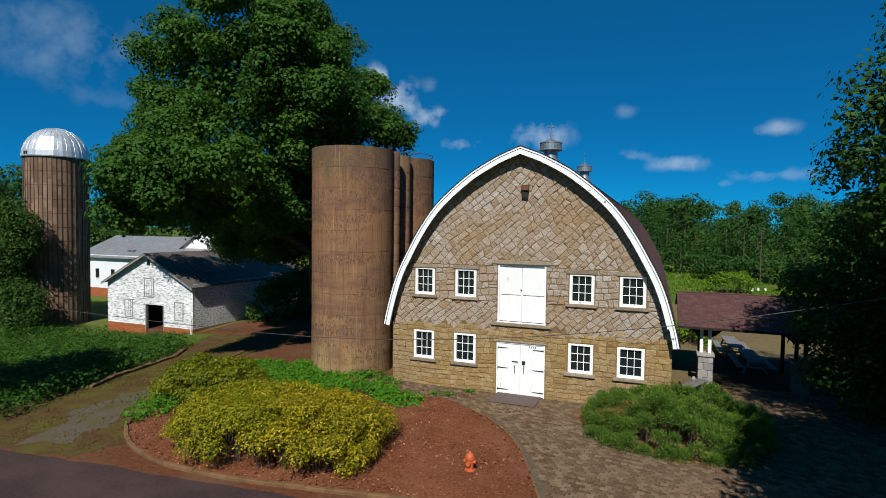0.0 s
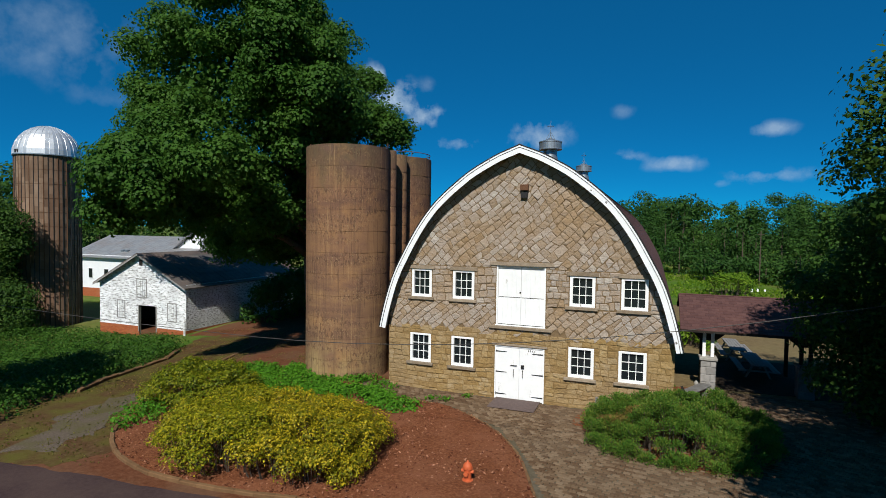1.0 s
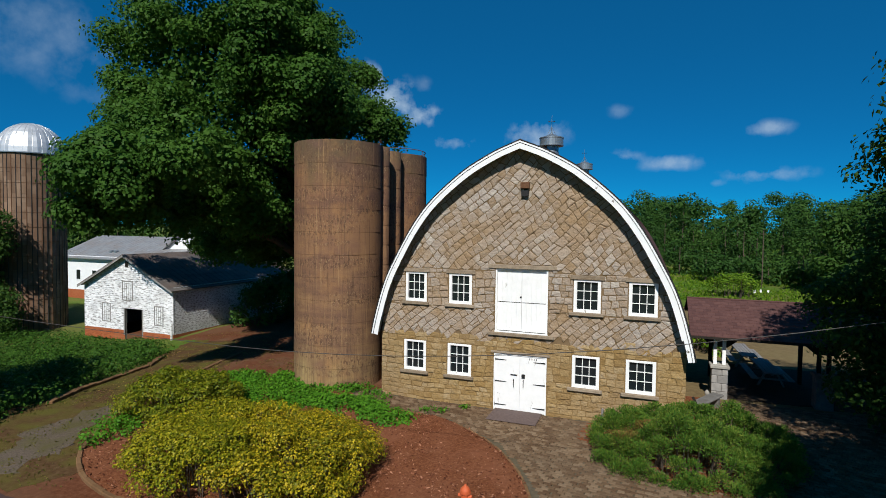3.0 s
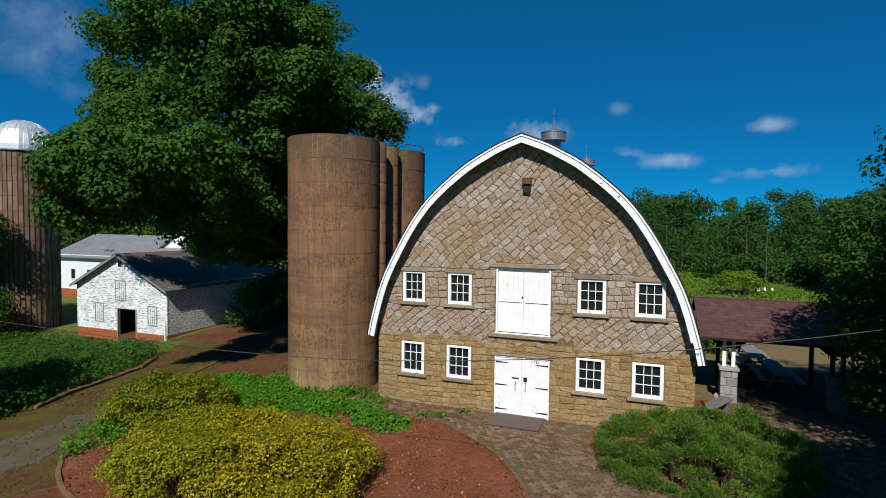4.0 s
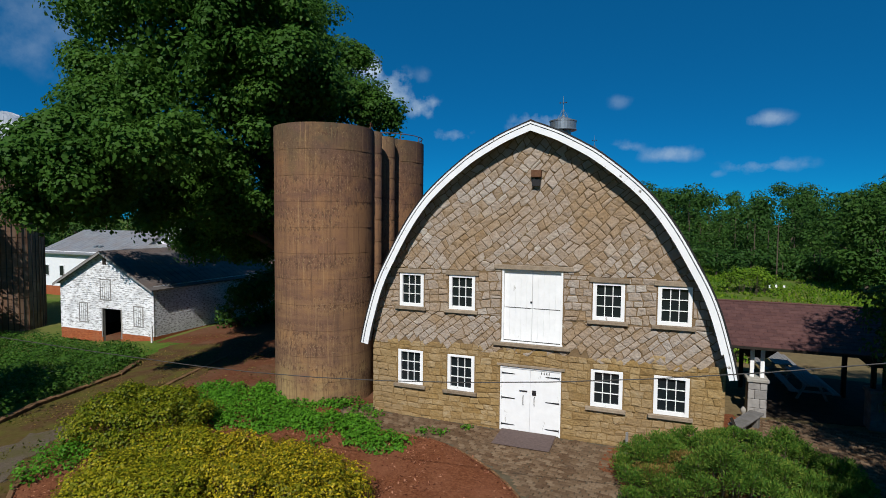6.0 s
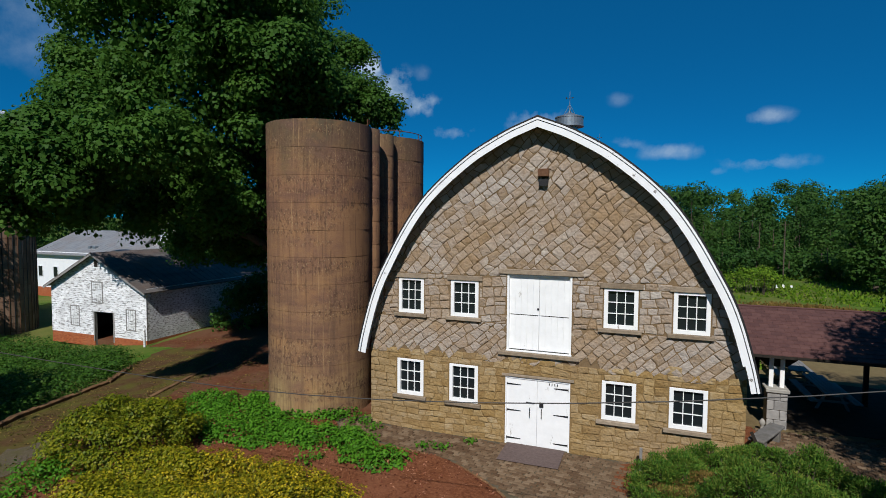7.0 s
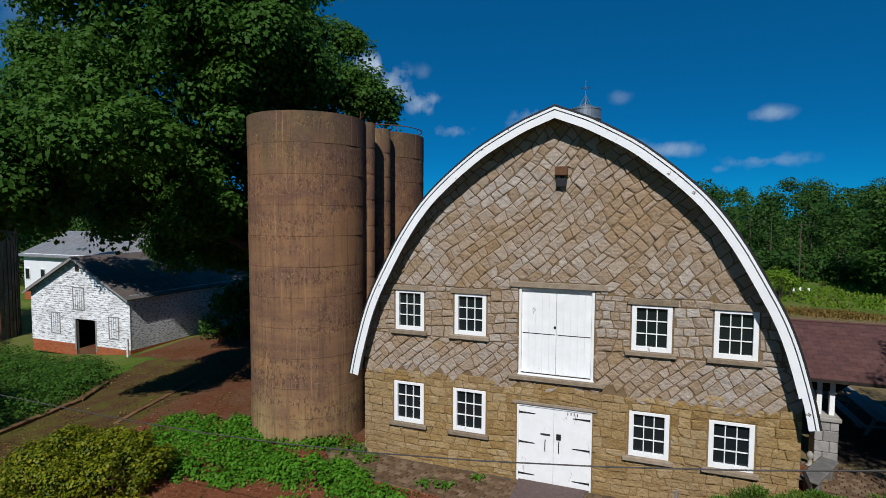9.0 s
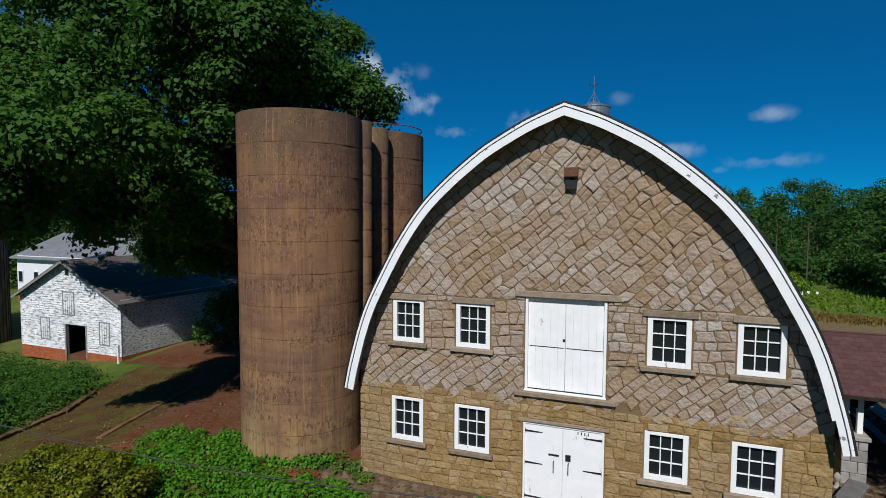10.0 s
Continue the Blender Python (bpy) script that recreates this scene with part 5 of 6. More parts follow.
# ---- garden things ----
hyd = thing("fire_hydrant", (0.45, -8.1, gz(0.45, -8.1) + 0.1), "faded red fire hydrant in the mulch", "hydrant")
hyd.scale = (1.0, 1.0, 0.84)
part("barrel", lathe(bmesh.new(), [(0.16, 0), (0.16, 0.05), (0.115, 0.06), (0.11, 0.42), (0.15, 0.43), (0.15, 0.47), (0.12, 0.48)], 18), m_hydrant, hyd)
part("bonnet", lathe(bmesh.new(), [(0.14, 0.48), (0.14, 0.52), (0.12, 0.58), (0.07, 0.64), (0.03, 0.66), (0.03, 0.71), (0, 0.71)], 18), m_hydrant, hyd, smooth=True)
for sx in (-1, 1):
    part("nozzle_cap", tube(bmesh.new(), [(sx * .09, 0, .34), (sx * .19, 0, .34)], [.06, .055], 10), m_hydrant, hyd)
part("nozzle_cap", tube(bmesh.new(), [(0, -.09, .3), (0, -.2, .3)], [.075, .07], 10), m_hydrant, hyd)


def shrub(name, puffs, leaf, size, density, label, slim=0.55, core=True, up=0.6, category="shrub", flat=0.8, spray=False):
    """A bush: clumps (x, y, height above ground, radius) of leaves on twigs."""
    x0, y0 = puffs[0][0], puffs[0][1]
    z0 = gz(x0, y0)
    t = thing(name, (x0, y0, z0), label, category)
    loc = [(x - x0, y - y0, gz(x, y) - z0 + h, r) for x, y, h, r in puffs]
    if core:
        bm = bmesh.new()
        g = random.Random(len(puffs))
        for x, y, z, r in loc:
            for _ in range(3):
                tube(bm, [(x * .8 + g.uniform(-.1, .1), y * .8, -0.1), (x + g.uniform(-.5, .5) * r, y + g.uniform(-.5, .5) * r, z + r * .5)], [.02, .008], 4)
        part("branchwork", bm, m_bark, t)
    ob = new("foliage", quads("foliage", spray_leaves(loc, density, size) if spray else puff_leaves(loc, density, size, up, inner=0.3, flat=flat, slim=slim), leaf))
    ob.parent = t
    return t


def scatter(seed, count, fx, r_lo, r_hi, gap):
    """Clump centres inside a shape: fx(u, v) gives x, y, height or None."""
    g = random.Random(seed)
    out = []
    for _ in range(count * 30):
        if len(out) >= count:
            break
        p = fx(g.random(), g.random())
        if p and all(math.hypot(p[0] - q[0], p[1] - q[1]) > gap for q in out):
            out.append((*p, g.uniform(r_lo, r_hi)))
    return out


def dome_shape(cx, cy, rx, ry, h, power=2.6, turn=0.0, top=0.5, lumps=0.45):
    c, s = math.cos(turn), math.sin(turn)

    def fx(u, v):
        x, y = (2 * u - 1), (2 * v - 1)
        d = (abs(x) ** power + abs(y) ** power)
        if d > 1:
            return None
        return cx + c * x * rx - s * y * ry, cy + s * x * rx + c * y * ry, h * (1 - d) ** top * (0.92 + lumps * noise.noise((x * 2.6, y * 2.6, cx)))
    return fx


gold = scatter(3, 185, dome_shape(-5.95, -8.8, 3.3, 2.3, 1.55, 4.5, top=0.3, turn=0.12), 0.32, 0.50, 0.36)
side = [p[0] + .45 * p[1] + 2.4 * noise.noise((p[0], p[1], 3)) < -10.2 for p in gold]
shrub("golden_shrub", [p for p, s in zip(gold, side) if not s], m_leaf_gold, 0.064, 410, "broad clipped shrub with golden-yellow leaves", slim=0.75)
shrub("golden_shrub", [p for p, s in zip(gold, side) if s], m_leaf_lime, 0.066, 380, "olive-green shrub grown into the golden one", slim=0.75)
shrub("golden_shrub", scatter(5, 46, dome_shape(-12.3, -5.4, 1.8, 1.85, 1.4, 3.4, top=0.36, lumps=0.3), 0.34, 0.52, 0.36), m_leaf_olive, 0.085, 300, "rounded shrub with yellow-green leaves", slim=0.75)
cover = [(-10.79, -2.35, 3, 1.7, 84), (-7.07, -2.15, 1.9, 0.95, 34), (-4.64, -2.85, 1, 0.64, 14), (-13.36, -0.62, 1.3, 0.85, 16), (-9.88, -0.08, 2.5, 0.8, 34)]
for i, (cx, cy, rx, ry, n) in enumerate(cover):
    shrub("ground_cover", scatter(20 + i, n, dome_shape(cx, cy, rx, ry, 0.22), 0.28, 0.42, 0.3), m_leaf_cover, 0.10, 140, "bright green leafy ground cover plants", slim=0.75, core=False, category="plant", flat=0.7)["kind"] = "stuff"
for i, (cx, cy, r) in enumerate(((-12.95, -7.6, 0.8), (-12.35, -8.7, 0.7), (-13.2, -6.8, 0.75), (-12.3, -7.5, 0.6), (-5.76, -0.64, 0.3), (-3.4, -1.48, 0.28), (-2.82, -1.37, 0.25), (-6.3, -3.86, 0.4), (-6.79, -0.22, 0.4), (-6.29, -0.28, 0.22), (-7.43, 0.2, 0.4), (-2.1, -0.56, 0.2))):
    shrub("weed_clump", [(cx + .5 * r * math.sqrt(k) * math.cos(k * 2.4), cy + .5 * r * math.sqrt(k) * math.sin(k * 2.4), .10 + .12 * r, r * .5) for k in range(5)], m_leaf_cover, 0.11, 80, "low clump of green weeds", core=False, category="plant")
shrub("juniper_shrub", scatter(9, 125, dome_shape(6.25, -2.55, 3.05, 2.15, 1.05, turn=0.0, lumps=1.0), 0.26, 0.50, 0.33), m_leaf_jun, 0.085, 580, "spreading feathery green juniper shrub", spray=True)
shrub("bronze_shrub", scatter(10, 12, dome_shape(4.9, -3.0, 1.2, 0.9, 1.0), 0.26, 0.42, 0.32), m_leaf_brown, 0.09, 420, "patch of bronze juniper twigs", spray=True)
patch("soil_strip", [(2.65, -0.37), (2.55, -1.89), (3.61, -3.07), (6.24, -4.89), (9.17, -4.15), (9.64, -1.46), (7.4, -0.22), (7.01, 3.51), (6.21, 3.55), (6.4, -0.15), (3.22, -0.08)], 0.045, m_mulch, "red mulch strip along the barn foot", "planting bed", 0.4, 0.1)

# ivy bank west of the drive
IVY = [(-17.29, -10.78), (-18.61, -7.57), (-20.8, -3.96), (-22.3, 1.32), (-24.69, 4.68), (-28.03, 7.21), (-32.33, 8.42), (-39.96, 8.82), (-46.61, 9.2), (-49.99, 5.96), (-53.01, -2.44), (-41.91, -8.98), (-32.04, -11.24), (-23.99, -11.66)]


def ivy_fx(u, v):
    x, y = -53 + u * 36, -11.7 + v * 21
    if not inside(IVY, x, y):
        return None
    return x, y, 0.15 + 0.30 * (0.5 + noise.noise((x * .3, y * .3, 2))) + 0.25 * noise.noise((x, y, 4))


shrub("ivy_bank", scatter(31, 620, ivy_fx, 0.5, 0.85, 0.6), m_leaf_ivy, 0.125, 38, "dense dark green ivy over the bank", slim=0.8, core=False, category="ivy")["kind"] = "stuff"


# kerb stones
def kerb(line, w, h, mat, name, label, step=0.62, category="kerb"):
    k = thing(name, (line[0][0], line[0][1], gz(*line[0])), label, category, kind="structure")
    x0, y0, z0 = k.location
    me = None
    meshes = []
    for i in range(3):
        bm = nbox(-step / 2 - .012, -w / 2, -0.12, step / 2 + .004, w / 2, h + i * .008, 0.018)
        me = bpy.data.meshes.new("kerb_stone")
        bm.to_mesh(me)
        bm.free()
        me.materials.append(mat)
        meshes.append(me)
    left = 0.0
    n = 0
    for (ax, ay), (bx, by) in zip(line, line[1:]):
        d = math.hypot(bx - ax, by - ay)
        while left <= d:
            x, y = ax + (bx - ax) * left / d, ay + (by - ay) * left / d
            ob = new("kerb_stone", meshes[n % 3])
            ob.parent = k
            ob.matrix_basis = pose(x - x0, y - y0, gz(x, y) - z0 + random.uniform(-.008, .008), random.uniform(-1, 1), random.uniform(-1, 1), math.degrees(math.atan2(by - ay, bx - ax)) + random.uniform(-1, 1))
            left += step
            n += 1
        left -= d
    return k


WEST = next(i for i, p in enumerate(BED) if p[0] < -15.4)
kerb([p for p in BED[WEST:] if p[0] < 2.6], 0.14, 0.11, m_kerb, "bed_kerb", "low weathered brown kerb round the planting bed")
kerb([p for p in BED if p[1] > -9.4 and p[0] > -6.2], 0.09, 0.07, m_kerb, "bed_edging", "thin flush brown edging between mulch and paving", 0.3)
kerb([(-19.29, -5.78), (-20.5, -3.72), (-21.94, 1.33), (-24.1, 4.26)], 0.28, 0.16, m_kerb, "drive_kerb", "old pale kerb along the driveway", 0.6)
kerb([(-16.84, -0.67), (-17.85, 2.57), (-18.59, 5.32)], 0.2, 0.08, m_kerb, "yard_kerb", "low brown kerb beside the clay yard", 0.6)

tufts = []
g = np.random.default_rng(14)
while len(tufts) < 2600:
    x, y = g.uniform(-26.5, -10.5), g.uniform(-12.8, 6)
    k = noise.noise((x * .5, y * .5, 6)) + .5 * noise.noise((x * 1.7, y * 1.7, 2)) + (.25 if y < -6 else -.05)
    if k > .12 and not inside(BED, x, y) and not inside(IVY, x, y) and y > road_edge(x) + .5:
        tufts.append((x, y, gz(x, y) + .03))
tufts = np.array(tufts)
blade = g.normal(size=tufts.shape) * .8 + np.array([0, 0, 1.0])
across = unit(np.cross(blade, g.normal(size=tufts.shape)))
tall = g.uniform(.01, .03, len(tufts))[:, None]
tagged(new("grass_tufts", quads("grass_tufts", np.stack([tufts - across * .012, tufts + across * .012, tufts + blade * tall + across * .03, tufts + blade * tall - across * .03], axis=1), m_leaf_grass)), "short yellowish grass tufts on the dirt driveway", "grass", "", "stuff")

litter = []
while len(litter) < 4000:
    x, y = g.uniform(-28, -7.5), g.uniform(-6, 12)
    if not inside(BED, x, y) and not inside(IVY, x, y) and noise.noise((x * .4, y * .4, 11)) > -.15:
        litter.append((x, y, gz(x, y) + .05))
litter = np.array(litter)
ln = unit(g.normal(size=litter.shape) * .3 + np.array([0, 0, 1]))
tagged(new("leaf_litter", quads("leaf_litter", leaf_quads(litter, ln, g.uniform(.05, .13, len(litter)), .6), m_leaf_brown)), "scattered dry brown leaves on the clay yard", "leaves", "", "stuff")

# overhead cable
pts = []
for i in range(41):
    t = i / 40
    x = -60 + 80 * t
    pts.append((x, -7.35, 3.47 + (0.0066 if x > -8.3 else 0.0011) * (x + 8.3) ** 2))
solo("overhead_cable", tube(bmesh.new(), pts, [0.012] * 41, 5), m_cable, "thin grey overhead cable slung across the yard", "cable")

# ---- trees ----
tree("shade_tree", (-15.8, 8.6, gz(-15.8, 8.6)), (-15.8, 7.4, 7.0),
     [(-16.7, 2.5, 14.72, 5.95, 5.18, 6.91, 266), (-21.79, 1.08, 15.25, 2.78, 2.5, 4.61, 72), (-18.3, -3.6, 9.46, 1.54, 2.0, 1.63, 33), (-12.45, 10.08, 14.25, 1.63, 1.92, 1.63, 21), (-17.1, 9.21, 17.76, 2.4, 2.88, 4.03, 50), (-24.9, 7.58, 10.29, 4.22, 4.99, 2.5, 108), (-14.45, 5.26, 12.89, 2.69, 2.5, 2.69, 50), (-17.3, 2.61, 8.71, 3.65, 2.88, 2.11, 64), (-20.57, 10.11, 7.08, 3.65, 4.03, 2.11, 57), (-22.98, 16.35, 7.49, 4.03, 4.42, 3.07, 48), (-28.9, 12.2, 10.35, 3.65, 5.38, 1.82, 50), (-12.84, 1.19, 14.41, 1.92, 2.11, 3.07, 47), (-12.14, 4.75, 14.36, 1.44, 1.73, 2.11, 25), (-14.39, 2.91, 17.72, 1.92, 1.92, 2.69, 31), (-16.58, -5.06, 9.32, 1.15, 1.54, 0.96, 17), (-13.86, 6.09, 14.57, 2.3, 2.3, 2.88, 47), (-16.15, 6.35, 18.49, 2.4, 2.5, 2.69, 40), (-31.72, 14.94, 8.57, 3.07, 4.42, 1.73, 28), (-27.04, 12.27, 6.77, 3.26, 3.65, 1.54, 34), (-29.3, 7.71, 9.46, 2.88, 3.46, 1.54, 50), (-11.1, 10, 13.8, 1, 1, 0.9, 10), (-14.2, 10, 16.8, 1.9, 1.9, 1.5, 28), (-16.3, 10, 20, 1.7, 1.6, 1.5, 23), (-13.8, 9.4, 14.3, 1.7, 1.6, 1.4, 24), (-21.6, 9, 5.9, 2.6, 3, 1.3, 36), (-18.4, 6, 6.4, 2.2, 2.5, 1.5, 28), (-32.4, 7.7, 8.6, 1.9, 2.4, 1.4, 32), (-27.6, 5, 12.3, 2.2, 2.2, 1.6, 40), (-14.8, -2.6, 10.6, 1.8, 1.8, 1.5, 30), (-16.9, -4.9, 9.9, 1.6, 1.2, 1.1, 24), (-18.0, -3.9, 8.2, 1.6, 1.4, 1.1, 28), (-18.3, -2.6, 11.2, 1.6, 1.7, 1.2, 28)],
     m_leaf_oak, 0.185, 41, "huge leafy shade tree with a broad dark green crown", 4, r0=0.75, puff=(0.6, 1.1), spread=0.7, limbs=40, up=0.6, flat=0.72, slim=0.8, bough=2.3, heart=40)
shrub("understory_shrub", scatter(51, 40, dome_shape(-19.5, 17.0, 4.5, 2.6, 4.0), 0.8, 1.2, 0.7), m_leaf_oak, 0.3, 22, "dark bushes in the shade under the big tree")
# added row of bushes that keeps sky light off the old barn's side wall
shrub("understory_shrub", scatter(52, 44, dome_shape(-26.0, 18.6, 2.4, 4.6, 3.4), 0.8, 1.2, 0.7), m_leaf_oak, 0.3, 22, "dark bushes added to screen the side of the old barn")
shrub("understory_shrub", scatter(53, 14, dome_shape(-15.7, 12.0, 1.6, 1.2, 1.8), 0.5, 0.8, 0.5), m_leaf_oak, 0.25, 26, "low dark bush beside the silos")
tree("shade_tree", (13.8, -2.6, gz(13.8, -2.6)), (13.6, -2.6, 4.5),
     [(17.4, -5.0, 10.4, 3.4, 3.2, 5.4, 150), (12.9, -5.4, 9.8, 2.3, 2.1, 3.6, 100), (15.4, -6.2, 13.4, 2.4, 2.2, 3.0, 60), (13.8, 0.9, 4.9, 3.2, 1.9, 3.2, 160), (15.0, -1.8, 9.4, 3.5, 2.8, 3.6, 130), (14.6, 1.2, 2.4, 3.2, 1.7, 2.2, 90)], m_leaf_dark, 0.18, 34, "tall leafy tree beside the paved yard", 11, r0=0.35, puff=(0.5, 0.95), spread=0.62, limbs=8, flat=0.7, reach=2.0)
tree("shade_tree", (17.8, -11.4, gz(17.8, -11.4)), (17.8, -11.4, 4.5),
     [(17.6, -11.2, 9.0, 4.6, 4.2, 5.4, 120), (16.2, -8.4, 6.5, 3.0, 2.4, 3.4, 40), (16.8, -15.4, 11.5, 4.4, 3.4, 4.8, 70), (12.8, -14.2, 9.3, 2.6, 2.8, 3.6, 90), (19.5, -9.5, 12.5, 4.0, 3.4, 4.0, 50)], m_leaf_dark, 0.34, 14, "leafy tree that shades the paved yard", 13, r0=0.4, puff=(0.8, 1.3), spread=0.9, limbs=10, reach=2.6)
tree("silo_tree", (-53.0, 7.6, gz(-53, 7.6)), (-52.9, 7.6, 2.4),
     [(-53.61, 7.03, 5.11, 3.4, 2.6, 7.2, 70), (-50.22, 7.6, 3.43, 2.2, 0.9, 5, 40), (-49.77, 7.4, 3.52, 1.9, 1.1, 2.6, 34), (-46.96, 7.4, -0.22, 2.0, 1.0, 1.9, 30), (-51.47, 7.4, 8.21, 1.6, 1.2, 2.6, 26), (-47.65, 7.4, 6.43, 1.9, 1.0, 2.2, 30)], m_leaf_dark, 0.25, 24, "dark leafy tree growing against the stave silo", 15, r0=0.3, puff=(0.8, 1.3), spread=0.95, limbs=16)


tree("shade_tree", (-26.0, -16.4, gz(-26, -16.4)), (-26, -16.4, 4.0),
     [(-24.3, -15.6, 8.6, 5.0, 4.0, 4.0, 95)], m_leaf_oak, 0.4, 12, "leafy tree that shades the ivy bank", 17, r0=0.4, puff=(1.1, 1.7), limbs=14)
for bx, by, h, sd in ((24.0, 45.7, 9.8, 61), (32.2, 48.6, 11.0, 62), (29.8, 38.5, 8.0, 63)):
    tree("field_tree", (bx, by, gz(bx, by)), (bx, by, gz(bx, by) + h * .35), [(bx, by, gz(bx, by) + h * .48, h * .32, h * .32, h * .44, 52)], m_leaf_far, 0.36, 12, "rounded green tree at the field edge", sd, r0=0.22, puff=(0.9, 1.5), limbs=10)


def woodland():
    """Far woods round the fields as one mass of loose leaf clumps, trunks apart."""
    g = np.random.default_rng(21)
    puffs, back = [], []
    bm = bmesh.new()
    for row, (d0, d1, n, hlo, hhi) in enumerate(((77, 88, 50, 3.4, 7.5), (92, 112, 74, 8.2, 12.6), (122, 170, 96, 13.0, 18.0), (186, 232, 64, 18.5, 23.5))):
        for _ in range(n):
            az = g.uniform(-64, -28) if g.random() < .26 else g.uniform(-5, 24)
            d = g.uniform(d0, d1)
            x, y = 5.5 + d * math.sin(math.radians(az)), -23.4 + d * math.cos(math.radians(az))
            if -74 < x < -28 and y < 42:
                continue
            z0 = gz(x, y)
            h = g.uniform(hlo, hhi) * (0.79 if az > -10 else 1.0)
            tube(bm, [(x, y, z0 - .3), (x, y, z0 + h * .75)], [0.10, 0.04], 5, False)
            h *= g.uniform(.8, 1.12)
            w = h * g.uniform(.18, .34)
            for _ in range(14):
                k = g.uniform(-.30, 1)
                a = g.uniform(0, math.tau)
                rr = w * math.sqrt(g.random()) * (1 - 0.6 * max(0, k - .45) / .55)
                (puffs if row < 2 else back).append((x + rr * math.cos(a), y + rr * math.sin(a), z0 + h * (.22 + .7 * k), w * g.uniform(.38, .62)))
            if row < 2:
                for _ in range(6):
                    puffs.append((x + g.uniform(-2.6, 2.6), y + g.uniform(-2, 2), z0 + g.uniform(.4, 2.4), g.uniform(.7, 1.3)))
    t = thing("woodland", (0, 60, 0), "distant green mixed woodland beyond the fields", "woodland", kind="stuff")
    for ob in (part("trunks", bm, m_bark, t), new("canopy", quads("canopy", np.concatenate([puff_leaves(puffs, 5.2, 0.35, 0.4, inner=0.1, slim=.75), puff_leaves(back, 2.2, 0.62, 0.4, inner=0.05, slim=.65)]), m_leaf_far))):
        ob.parent = t
        ob.location = (0, -60, 0)
        tagged(ob, kind="stuff")


woodland()
# rough grass of the field behind the shelter
g = np.random.default_rng(77)
sward = np.stack([g.uniform(4, 34, 14000), g.uniform(36, 68, 14000)], axis=1)
sward = np.array([(x, y, gz(x, y)) for x, y in sward if noise.noise((x * .25, y * .25, 3)) > -.2])
stalk = g.normal(size=sward.shape) * .45 + np.array([0, 0, 1.0])
across = unit(np.cross(stalk, g.normal(size=sward.shape)))
tall = g.uniform(.06, .20, len(sward))[:, None]
tagged(new("field_grass", quads("field_grass", np.stack([sward - across * .05, sward + across * .05, sward + stalk * tall + across * .09, sward + stalk * tall - across * .09], axis=1), m_leaf_field)), "rough bright green grass of the far field", "grass", "", "stuff")
straw = np.stack([15.3 + g.normal(size=2600) * 1.7, 32.6 + g.normal(size=2600) * .8], axis=1)
straw = np.array([(x, y, gz(x, y)) for x, y in straw])
stalk = g.normal(size=straw.shape) * .35 + np.array([0, 0, 1.0])
across = unit(np.cross(stalk, g.normal(size=straw.shape)))
tall = g.uniform(.08, .22, len(straw))[:, None]
tagged(new("dry_grass", quads("dry_grass", np.stack([straw - across * .03, straw + across * .03, straw + stalk * tall + across * .05, straw + stalk * tall - across * .05], axis=1), m_leaf_straw)), "tall straw-coloured dry grass beside the yard", "grass", "", "stuff")
# shrubs in the field behind the shelter
shrub("field_shrub", scatter(41, 20, dome_shape(13.0, 41.0, 2.5, 1.9, 2.2), 0.5, 0.8, 0.5), m_leaf_field, 0.22, 40, "yellow-green shrub at the edge of the field")
shrub("field_shrub", scatter(43, 24, dome_shape(7.9, 14.2, 1.4, 1.9, 1.2), 0.4, 0.65, 0.4), m_leaf_field, 0.2, 40, "small sunlit green shrub behind the shelter")
for x, y in ((15.6, 45.1), (16.25, 45.6), (16.9, 45.3)):
    solo("white_marker", nbox(-.1, -.05, 0, .1, .05, 0.34, .02), m_trimwhite, "small white upright marker in the field", "marker", loc=(x, y, gz(x, y)))
pole = thing("utility_pole", (17.1, 50.1, gz(17.1, 50.1)), "brown wooden utility pole before the woods", "pole")
part("shaft", tube(bmesh.new(), [(0, 0, -.3), (0, 0, 6.6)], [.07, .05], 8), m_bark, pole)
part("cross_arm", nbox(-.35, -.03, 6.2, .35, .03, 6.26), m_bark, pole)
# mulch chips
chips = []
g = np.random.default_rng(5)
while len(chips) < 9000:
    x, y = g.uniform(-15.5, 3.0), g.uniform(-11.2, -0.4)
    if inside(BED, x, y):
        chips.append((x, y, gz(x, y) + 0.09 + g.uniform(0, .05)))
chips = np.array(chips)
cn = unit(g.normal(size=(len(chips), 3)) * .6 + np.array([0, 0, 1]))
tagged(new("mulch_chips", quads("mulch_chips", leaf_quads(chips, cn, g.uniform(.05, .13, len(chips)), .45), m_chip)), "loose red-brown bark chips", "mulch", "", "stuff")


# ---- pieces: stones of the gable wall ----
def clip_half(poly, nx, nz, d):
    out = []
    for (x0, z0), (x1, z1) in zip(poly, poly[1:] + poly[:1]):
        a, b = nx * x0 + nz * z0 - d, nx * x1 + nz * z1 - d
        if a <= 0:
            out.append((x0, z0))
        if (a < 0 < b) or (b < 0 < a):
            t = a / (a - b)
            out.append((x0 + (x1 - x0) * t, z0 + (z1 - z0) * t))
    return out


def area(poly):
    return 0.5 * sum(x0 * z1 - x1 * z0 for (x0, z0), (x1, z1) in zip(poly, poly[1:] + poly[:1]))


def inset(poly, m):
    res = poly
    for (x0, z0), (x1, z1) in zip(poly, poly[1:] + poly[:1]):
        L = math.hypot(x1 - x0, z1 - z0)
        if L < 1e-6:
            continue
        nx, nz = (z1 - z0) / L, -(x1 - x0) / L
        res = clip_half(res, nx, nz, nx * x0 + nz * z0 - m)
        if len(res) < 3:
            return []
    return res


